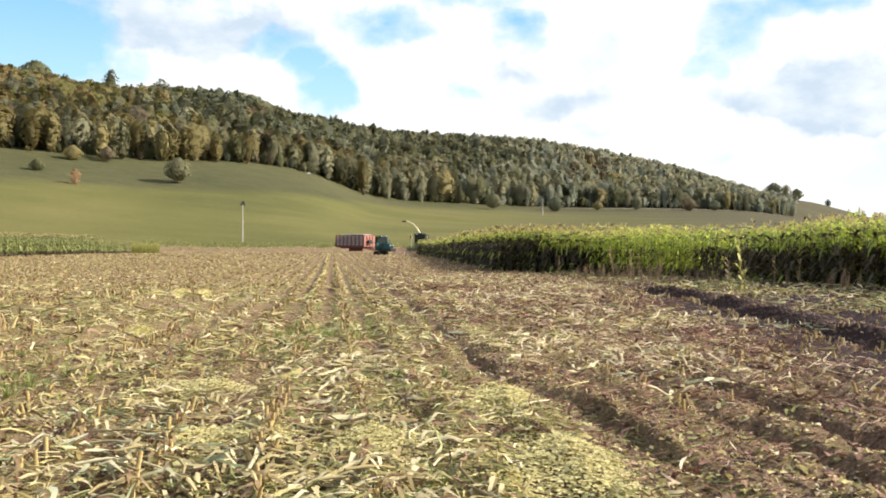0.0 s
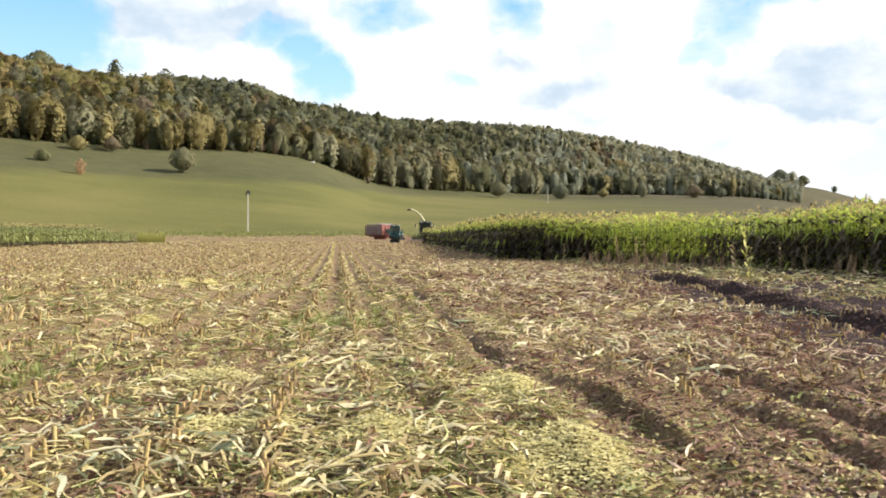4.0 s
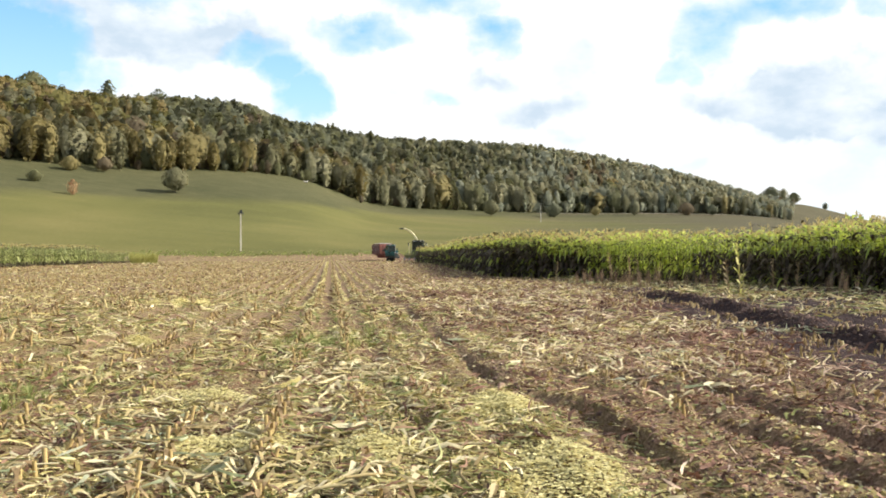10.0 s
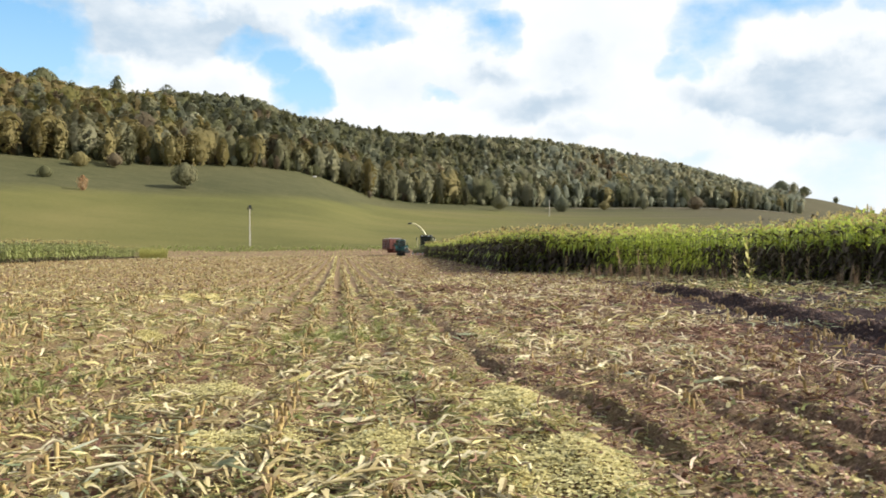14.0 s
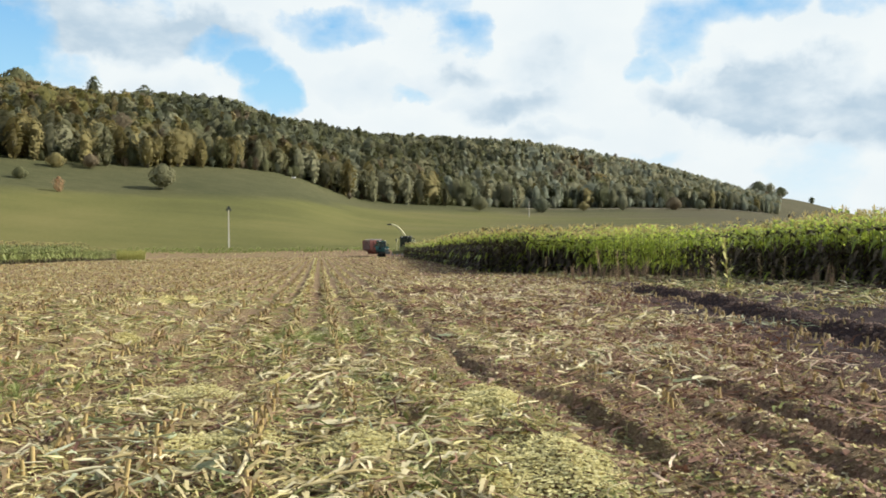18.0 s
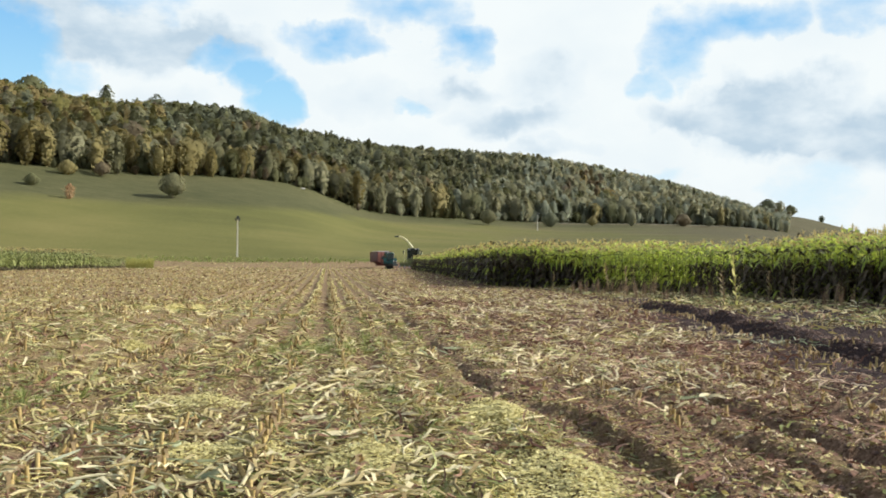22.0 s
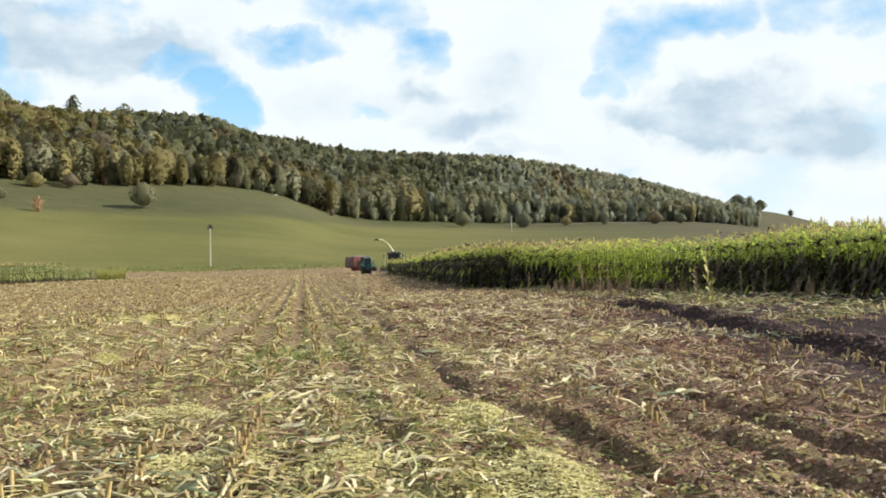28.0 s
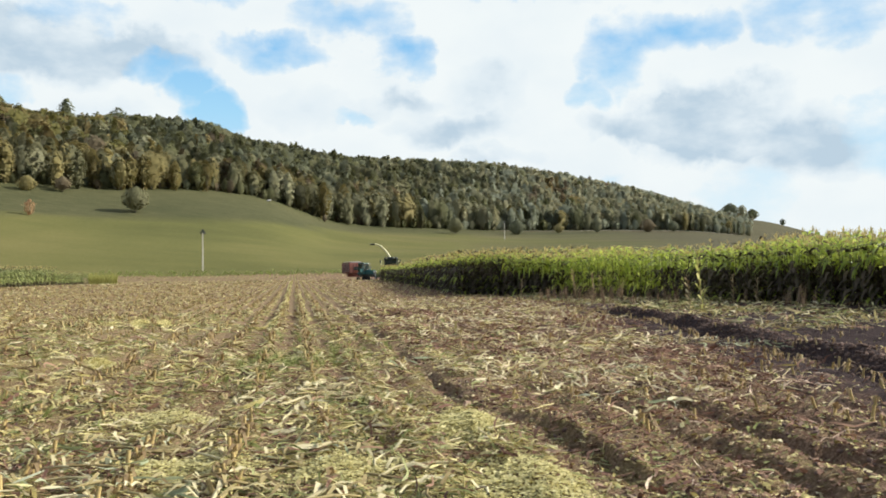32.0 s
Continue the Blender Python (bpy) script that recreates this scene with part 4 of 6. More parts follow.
CONCRETE = plain("pole_concrete", (0.62, 0.57, 0.48), 0.85, wear=0.25, scale=2)
OLIVE = plain("olive_paint", (0.13, 0.14, 0.05), 0.5, wear=0.35)
STEEL = plain("dull_steel", (0.3, 0.3, 0.3), 0.5, 0.7, wear=0.3)


def glass_material():
    n = Nodes("cab_glass", 0.08, spec=0.5)
    n.base((0.03, 0.045, 0.05))
    n.b.inputs["Transmission Weight"].default_value = 0.35
    return n.mat


GLASS = glass_material()


def wheel(parent, x, y, r, w, rim):
    """A lugged wheel on its own axle point, so that it can roll."""
    hub = tagged(new("wheel"))
    hub.parent = parent
    hub.matrix_local = pose(x, y, r)
    t = bm_spin([(-w / 2, r * 0.6), (-w / 2, r * 0.9), (-w * 0.36, r * 0.97), (w * 0.36, r * 0.97), (w / 2, r * 0.9), (w / 2, r * 0.6)], 28)
    lugs = []
    for k in range(18):
        a = 6.28319 * k / 18
        b = bm_box(-w * 0.48 if k % 2 else 0.0, 0.0 if k % 2 else w * 0.48, -0.03 * r, 0.03 * r, r * 0.95, r * 1.0, 0)
        bmesh.ops.rotate(b, verts=b.verts, cent=(0, 0, 0), matrix=Matrix.Rotation(a, 3, "X"))
        lugs.append(b)
    part("tyre", join(t, *lugs), TYRE, hub)
    part("rim", join(bm_spin([(-w * 0.3, r * 0.6), (-w * 0.1, r * 0.5), (-w * 0.1, 0.02)], 20), bm_spin([(w * 0.1, 0.02), (w * 0.1, r * 0.5), (w * 0.3, r * 0.6)], 20), bm_spin([(-w * 0.3, r * 0.2), (w * 0.3, r * 0.2)], 12)), rim, hub)
    return hub


def tractor():
    """Faces -y; stands on z = 0 between its axles."""
    t = tagged(new("tractor"), "teal green farm tractor with dark cab towing a red trailer", "tractor")
    part("chassis", join(bm_box(-0.32, 0.32, -1.9, 1.4, 0.55, 1.0, 0.05), bm_box(-0.9, 0.9, 0.9, 1.25, 0.7, 0.95, 0.05), bm_box(-0.75, 0.75, -1.5, -1.3, 0.5, 0.68, 0.04)), DARK_PAINT, t)
    hood = part("hood", bm_box(-0.42, 0.42, -2.15, 0.05, 0.95, 1.7, 0.12, (0.82, 0.96)), GREEN_PAINT, t)
    part("grille", bm_box(-0.32, 0.32, -2.18, -2.12, 1.0, 1.5, 0.02), DARK_PAINT, hood)
    for s in (-1, 1):
        part("headlight", bm_box(s * 0.24 - 0.1, s * 0.24 + 0.1, -2.2, -2.14, 1.36, 1.5, 0.02), LAMP_GLASS, hood)
    part("front_weight", bm_box(-0.5, 0.5, -2.55, -2.2, 0.5, 0.95, 0.06), DARK_PAINT, t)
    cab = part("cab_frame", join(*[bm_rod((sx * 0.72, y0, 1.1), (sx * 0.66, y1, 2.82), 0.045) for sx in (-1, 1) for y0, y1 in ((0.0, 0.1), (1.4, 1.3))],
                                 bm_box(-0.75, 0.75, -0.02, 1.45, 0.95, 1.4, 0.06)), GREEN_PAINT, t)
    part("cab_roof", bm_box(-0.78, 0.78, -0.08, 1.48, 2.8, 2.98, 0.07, (0.9, 0.9)), GREEN_PAINT, t)
    part("windscreen", bm_box(-0.64, 0.64, 0.03, 0.07, 1.42, 2.78, 0), GLASS, cab)
    part("rear_window", bm_box(-0.64, 0.64, 1.36, 1.4, 1.42, 2.78, 0), GLASS, cab)
    for s in (-1, 1):
        part("side_window", bm_box(s * 0.69 - 0.02, s * 0.69 + 0.02, 0.14, 1.3, 1.42, 2.76, 0), GLASS, cab)
        part("fender", join(bm_box(s * 1.0 - 0.28, s * 1.0 + 0.28, 0.25, 1.75, 1.86, 1.94, 0.03), bm_box(s * 1.0 - 0.28, s * 1.0 + 0.28, 0.1, 0.3, 1.3, 1.9, 0.03)), GREEN_PAINT, t)
        part("mirror", join(bm_rod((s * 0.7, 0.05, 2.2), (s * 1.05, -0.05, 2.2), 0.015), bm_box(s * 1.05 - 0.08, s * 1.05 + 0.08, -0.08, -0.04, 2.05, 2.35, 0.015)), DARK_PAINT, t)
        part("work_light", bm_box(s * 0.5 - 0.09, s * 0.5 + 0.09, -0.12, -0.05, 2.82, 2.94, 0.015), LAMP_GLASS, t)
        part("step", bm_box(s * 0.78 - 0.15, s * 0.78 + 0.15, -0.05, 0.2, 0.5, 0.55, 0.01), DARK_PAINT, t)
    part("exhaust", bm_rod((0.5, -0.35, 1.2), (0.5, -0.35, 2.95), 0.05), STEEL, t)
    part("drawbar", bm_box(-0.08, 0.08, 1.3, 2.0, 0.48, 0.56, 0.02), DARK_PAINT, t)
    rolls = [(wheel(t, s * 0.98, 0.95, 0.92, 0.55, RIM), 0.92) for s in (-1, 1)]
    rolls += [(wheel(t, s * 0.88, -1.4, 0.66, 0.42, RIM), 0.66) for s in (-1, 1)]
    return t, rolls


def trailer():
    """Its hitch eye lies at (0, 0); the body follows towards +y."""
    t = tagged(new("forage_trailer"), "red forage trailer with high weathered slatted sides", "trailer")
    part("drawbar", join(bm_rod((0, 0.0, 0.6), (-0.55, 1.7, 0.95), 0.08), bm_rod((0, 0.0, 0.6), (0.55, 1.7, 0.95), 0.08)), RED_PAINT, t)
    part("chassis", join(*[bm_box(s * 0.5 - 0.09, s * 0.5 + 0.09, 1.5, 7.8, 0.95, 1.2, 0.02) for s in (-1, 1)], bm_box(-0.9, 0.9, 3.9, 4.1, 0.5, 1.05, 0.03), bm_box(-0.9, 0.9, 5.1, 5.3, 0.5, 1.05, 0.03)), DARK_RED, t)
    part("floor", bm_box(-1.2, 1.2, 1.6, 8.0, 1.2, 1.31, 0.02), DARK_RED, t)
    part("front_board", bm_box(-1.22, 1.22, 1.54, 1.64, 1.2, 3.0, 0.02), SALMON_RED, t, "salmon red front board")
    for x in (-0.62, 0.0, 0.62):
        part("front_stay", bm_box(x - 0.06, x + 0.06, 1.46, 1.54, 1.0, 2.9, 0.01), DARK_RED, t)
    part("hydraulic_box", bm_box(-0.5, 0.35, 1.2, 1.46, 1.7, 2.3, 0.04), DARK_PAINT, t)
    part("tailgate", bm_box(-1.2, 1.2, 7.94, 8.02, 1.3, 2.9, 0.02), RED_PAINT, t)
    for s in (-1, 1):
        x = s * 1.2
        part("side_rail", bm_box(x - 0.06, x + 0.06, 1.64, 7.98, 1.14, 1.42, 0.02), DARK_RED, t)
        for k in range(8):
            y = 1.72 + k * (6.18 / 7)
            part("post", bm_box(x - 0.05 + s * 0.06, x + 0.05 + s * 0.06, y - 0.08, y + 0.08, 1.26, 3.02, 0.01), DARK_RED, t)
        for k in range(5):
            z = 1.46 + k * 0.31
            part("slat", bm_box(x - 0.03, x + 0.03, 1.66, 7.94, z, z + 0.2, 0.01), GREY_SLAT, t, "weathered grey slat")
        part("top_rail", bm_box(x - 0.06, x + 0.06, 1.6, 8.0, 3.02, 3.1, 0.015), DARK_RED, t)
        part("mudguard", bm_box(s * 1.0 - 0.24, s * 1.0 + 0.24, 3.2, 6.0, 1.13, 1.17, 0.01), DARK_RED, t)
    for k in range(4):
        part("roof_bow", bm_rod((-1.2, 2.2 + k * 1.55, 3.1), (1.2, 2.2 + k * 1.55, 3.1), 0.05), GREY_SLAT, t)
    part("load", bm_box(-1.12, 1.12, 1.7, 7.9, 1.32, 2.7, 0.1, (0.9, 0.95)), LOAD, t, "chopped dark green maize load")
    part("load_net", bm_box(-1.14, 1.14, 2.3, 6.9, 3.16, 3.24, 0.03, (0.8, 0.96)), GREY_SLAT, t, "pale netting over the open top")
    rolls = [(wheel(t, s * 1.0, y, 0.56, 0.45, DARK_RED), 0.56) for s in (-1, 1) for y in (4.0, 5.2)]
    return t, rolls


def harvester():
    """Faces -y; stands on z = 0 under its cab."""
    h = tagged(new("forage_harvester"), "forage harvester with dark cab and cream spout beside standing maize", "harvester")
    part("body", bm_box(-1.3, 1.3, 0.9, 4.6, 1.0, 2.9, 0.15, (0.9, 0.94)), OLIVE, h)
    part("engine_hood", bm_box(-1.2, 1.2, 2.4, 4.5, 2.85, 3.2, 0.12, (0.85, 0.85)), CREAM, h)
    part("front_frame", bm_box(-0.9, 0.9, -1.2, 1.0, 0.7, 1.9, 0.1), OLIVE, h)
    cab = part("cab_frame", join(*[bm_rod((sx * 0.92, y0, 1.8), (sx * 0.98, y0 - 0.05, 3.55), 0.06) for sx in (-1, 1) for y0 in (-0.85, 0.85)], bm_box(-1.0, 1.0, -0.95, 0.95, 1.75, 2.0, 0.06)), DARK_PAINT, h)
    part("cab_roof", bm_box(-1.08, 1.08, -1.1, 1.05, 3.5, 3.75, 0.08, (0.9, 0.9)), DARK_PAINT, h)
    part("windscreen", bm_box(-0.9, 0.9, -0.9, -0.86, 2.02, 3.48, 0), GLASS, cab)
    part("rear_window", bm_box(-0.9, 0.9, 0.8, 0.84, 2.02, 3.48, 0), GLASS, cab)
    for s in (-1, 1):
        part("side_window", bm_box(s * 0.95 - 0.02, s * 0.95 + 0.02, -0.8, 0.78, 2.02, 3.48, 0), GLASS, cab)
        part("mirror", join(bm_rod((s * 1.0, -0.9, 3.3), (s * 1.55, -1.15, 3.25), 0.025), bm_box(s * 1.6 - 0.13, s * 1.6 + 0.13, -1.2, -1.12, 2.75, 3.3, 0.03)), DARK_PAINT, h)
        part("work_light", bm_box(s * 0.6 - 0.14, s * 0.6 + 0.14, -1.16, -1.08, 3.52, 3.68, 0.02), LAMP_GLASS, h)
    # the spout rises behind the cab and arches over to the side
    pts = [Vector((-0.1 - 3.5 * s ** 1.35, 1.3 - 0.4 * s, 3.0 + 2.95 * math.sin(min(1.0, s * 1.02) * math.pi * 0.56))) for s in np.linspace(0, 1, 13)]
    k = Kit()
    k.tube(pts[:11], [0.23 - 0.011 * i for i in range(11)], 0, 8, False)
    kit_part("spout", k, [CREAM], h, "cream-painted discharge spout")
    k = Kit()
    k.tube(pts[10:], [0.13, 0.13, 0.1], 0, 8, False)
    kit_part("deflector", k, [DARK_PAINT], h, "dark spout deflector")
    part("spout_turret", bm_rod((-0.1, 1.3, 2.8), (-0.1, 1.3, 3.2), 0.4, 0.32, 16), CREAM, h)
    part("header_frame", join(bm_box(-2.25, 2.25, -1.9, -1.4, 0.45, 1.05, 0.05), bm_rod((-2.1, -1.6, 1.25), (2.1, -1.6, 1.25), 0.07)), OLIVE, h)
    for i in range(6):
        x = -2.2 + i * 0.88
        part("crop_divider", bm_rod((x, -1.7, 0.55), (x, -3.2, 0.18), 0.2, 0.03, 8), DARK_PAINT, h)
    part("side_guard", join(bm_rod((-1.5, -1.5, 0.6), (-1.45, -1.3, 3.3), 0.06), bm_box(-1.56, -1.4, -1.5, -1.3, 1.2, 2.2, 0.03)), CREAM, h)
    part("ladder", join(bm_rod((-1.35, -0.3, 0.5), (-1.2, -0.3, 2.0), 0.03), bm_rod((-1.35, 0.2, 0.5), (-1.2, 0.2, 2.0), 0.03), *[bm_rod((-1.33 + 0.035 * i, -0.3, 0.6 + 0.35 * i), (-1.33 + 0.035 * i, 0.2, 0.6 + 0.35 * i), 0.025) for i in range(4)]), STEEL, h)
    rolls = [(wheel(h, s * 1.2, 0.4, 0.9, 0.65, CREAM), 0.9) for s in (-1, 1)]
    rolls += [(wheel(h, s * 1.1, 3.7, 0.6, 0.45, CREAM), 0.6) for s in (-1, 1)]
    return h, rolls


TRACTOR, TRACTOR_WHEELS = tractor()
TRAILER, TRAILER_WHEELS = trailer()
HARVESTER, HARVESTER_WHEELS = harvester()

# ---- poles ----
def power_pole(x, y, tall, label):
    p = tagged(new("power_pole"), label, "pole")
    part("shaft", bm_box(-0.17, 0.17, -0.14, 0.14, -0.3, tall, 0.02, (0.6, 0.6)), CONCRETE, p)
    part("crossarm", bm_box(-0.6, 0.6, -0.06, 0.06, tall - 0.72, tall - 0.58, 0.01), DARK_PAINT, p)
    part("brace", join(bm_rod((-0.5, 0.08, tall - 0.7), (0, 0.12, tall - 1.25), 0.03), bm_rod((0.5, 0.08, tall - 0.7), (0, 0.12, tall - 1.25), 0.03)), DARK_PAINT, p)
    part("switch_box", bm_box(-0.26, 0.26, -0.36, -0.12, tall - 0.6, tall + 0.12, 0.04), DARK_PAINT, p, "dark weathered switch box")
    for dx in (-0.45, 0.0, 0.45):
        part("insulator", join(bm_rod((dx, 0, tall - 0.6), (dx, 0, tall - 0.35), 0.07, 0.05, 8), bm_rod((dx, 0, tall - 0.4), (dx, 0, tall - 0.2), 0.1, 0.06, 8)), DARK_PAINT, p)
    p.matrix_world = pose(x, y, float(height(x, y, False)), 0, 0, 20)
    return p


power_pole(-40.0, 173.5, 8.3, "pale concrete power pole at the edge of the cut field")
power_pole(47.5, 372.0, 8.0, "distant thin power pole below the wood")

# ---- cut maize: stubs, litter, chaff and weeds ----
def stub_kit(rng):
    k = Kit()
    h, r = rng.uniform(0.1, 0.17), rng.uniform(0.012, 0.018)
    b = Vector((rng.uniform(-0.02, 0.02), rng.uniform(-0.02, 0.02), 0))
    k.tube([(0, 0, -0.03), tuple(b * 0.5 + Vector((0, 0, h * 0.5))), tuple(b + Vector((0, 0, h)))], [r * 1.3, r, r * 0.95], 0, 5, False)
    for i in range(rng.randint(1, 3)):
        a = rng.uniform(0, 6.28)
        o, s = Vector((math.cos(a), math.sin(a), 0)), Vector((-math.sin(a), math.cos(a), 0))
        z = rng.uniform(0.02, h * 0.8)
        k.ribbon([o * r + Vector((0, 0, z)), o * 0.05 + Vector((0, 0, z + 0.05)), o * 0.12 + Vector((0, 0, z + rng.uniform(-0.06, 0.05)))], (0.03, 0.032, 0.012), s, 1)
    return k


def leaf_kit(rng, long=False):
    """A fallen leaf or husk: a curled and twisted strip 1 unit long."""
    k = Kit()
    w, n = rng.uniform(0.06, 0.11) if long else rng.uniform(0.08, 0.17), 6
    lift, hump = rng.choice((0.05, 0.09, 0.13, 0.18) if long else (0.02, 0.04, 0.07, 0.13)), rng.uniform(0.7, 2.4)
    curl, wave = rng.uniform(-0.95, 0.95) if long else rng.uniform(-0.6, 0.6), rng.uniform(-0.12, 0.12)
    pts = [(s - 0.5 - 0.5 * abs(curl) * s * s, curl * s * s + wave * math.sin(6 * s), 0.02 + lift * abs(math.sin(s * math.pi * hump))) for s in np.linspace(0, 1, n)]
    twist, t0 = rng.uniform(-1.9, 1.9), rng.uniform(-0.6, 0.6)
    sides = [Vector((-2 * curl * s, 1, math.tan(max(-1.2, min(1.2, t0 + twist * (s - 0.5)))))).normalized() for s in np.linspace(0, 1, n)]
    k.ribbon(pts, (w * rng.uniform(0.15, 0.6), w, w * rng.uniform(0.75, 1.05), w * 0.9, w * 0.65, w * rng.uniform(0.05, 0.3)), sides, 0)
    return k


def stick_kit(rng):
    k = Kit()
    b = rng.uniform(-0.05, 0.05)
    k.tube([(-0.5, 0, 0.025), (0, b, 0.03 + abs(b) * 0.4), (0.5, 0, rng.uniform(0.02, 0.09))], [0.02, 0.019, 0.015], 0, 4)
    return k


rng = random.Random(3)
STUBS = [stub_kit(rng).arrays() for i in range(7)]
LEAVES = [leaf_kit(rng, i < 6).arrays() for i in range(12)]
STICKS = [stick_kit(rng).arrays() for i in range(5)]
LITTER = LEAVES[2:] + STICKS
LITTER_MATS = [STRAW, HUSK, LITTER_GREEN, LITTER_BROWN, LITTER_TAN]


def in_corn(x, y):
    return (x > edge_x(y) - 0.2) | (x < -51)


def stubble():
    g = np.random.default_rng(31)
    out = []
    for k in range(-95, 40):
        u = k * PITCH + 0.28
        y = np.arange(2.5, 110, 0.16)
        y = y + g.normal(0, 0.05, len(y))
        x = u - ROW * y + g.normal(0, 0.035, len(y))
        r = np.hypot(x, y)
        ok = (np.abs(np.degrees(np.arctan2(x, y))) < 33) & (r > 3.6) & ~in_corn(x, y) & (g.random(len(y)) < np.clip(0.8 * (16 / np.maximum(r, 16)) ** 0.7, 0, 1))
        ok &= ~((np.abs(u - 2.15) < 0.45) | (np.abs(u - 3.75) < 0.5) & (y < 9.5)) | (g.random(len(y)) < 0.12)
        ok &= (0.6 * wob(x, y, 0.9, 2.0) + 0.6 * wob(x, y, 2.1, 5.0) + g.normal(0, 0.3, len(y))) > 0.1
        ok &= (u < 2.5) | (y > 30) | (g.random(len(y)) < 0.55)
        for a, b in zip(x[ok], y[ok]):
            out.append((a, b, 0, g.uniform(0, 6.28), abs(g.normal(0, 0.25)), g.uniform(0, 6.28), (0.75 + 0.85 * g.random() ** 1.5) * (0.75 if u > 2.5 else 1), g.integers(0, len(STUBS))))
    y = np.arange(9.0, 33.0, 0.17) + g.normal(0, 0.06, len(np.arange(9.0, 33.0, 0.17)))
    for b in y[g.random(len(y)) < 0.75]:
        out.append((float(strip_x(b)) - 0.55 + g.normal(0, 0.05), b, 0, g.uniform(0, 6.28), abs(g.normal(0, 0.2)), g.uniform(0, 6.28), g.uniform(0.6, 1.2), g.integers(0, len(STUBS))))
    p = np.array(out)
    p[:, 2] = height(p[:, 0], p[:, 1])
    r = np.hypot(p[:, 0], p[:, 1])
    order = np.argsort(r)
    near, rest = order[:240], order[240:]
    tagged(strew("maize_stubble", STUBS, p[rest], [STUB, SHEATH]), "rows of cut maize stubs, straw yellow and brown", "stubble", kind="stuff")
    made = {}
    for x, y, z, spin, lean, way, size, which in p[near]:
        w = int(which)
        if w not in made:
            v, q, m = STUBS[w]
            made[w] = quads("maize_stub", v, q, [STUB, SHEATH], m)
            ob = made[w]
        else:
            ob = new("maize_stub", made[w].data)
        tagged(ob, "short cut maize stub with torn leaf sheath", "maize stub", "near maize stubs")
        ob.matrix_world = pose(x, y, z, math.degrees(lean) * math.sin(way), math.degrees(lean) * math.cos(way), math.degrees(spin))


DRIFTS = ((0.6, 7.9, 0.33, 0.7, 5200), (0.85, 5.5, 0.38, 0.85, 5000), (-1.5, 6.3, 0.6, 0.55, 3200), (-0.35, 6.1, 0.5, 0.5, 2600), (-4.8, 14.0, 0.5, 0.6, 5200), (-7.8, 26.0, 1.15, 1.4, 7000), (-2.4, 8.6, 0.7, 0.6, 1800))


def rut1(y):
    return 2.44 - 0.4 * np.clip((y - 8.2) / 0.9, 0, 1)


def bare_lane(u, y):
    """Where wheels have pressed the soil clean beside the ruts."""
    return (u > 2.62) & (u < 3.25) & (y < 10.5) | (u > 3.6) & (u < 3.95) & (y < 9) | (u > 1.45) & (u < 1.82) & (y > 8.6) & (y < 17) | (u > 1.9) & (u < 2.25) & (y < 8.2)


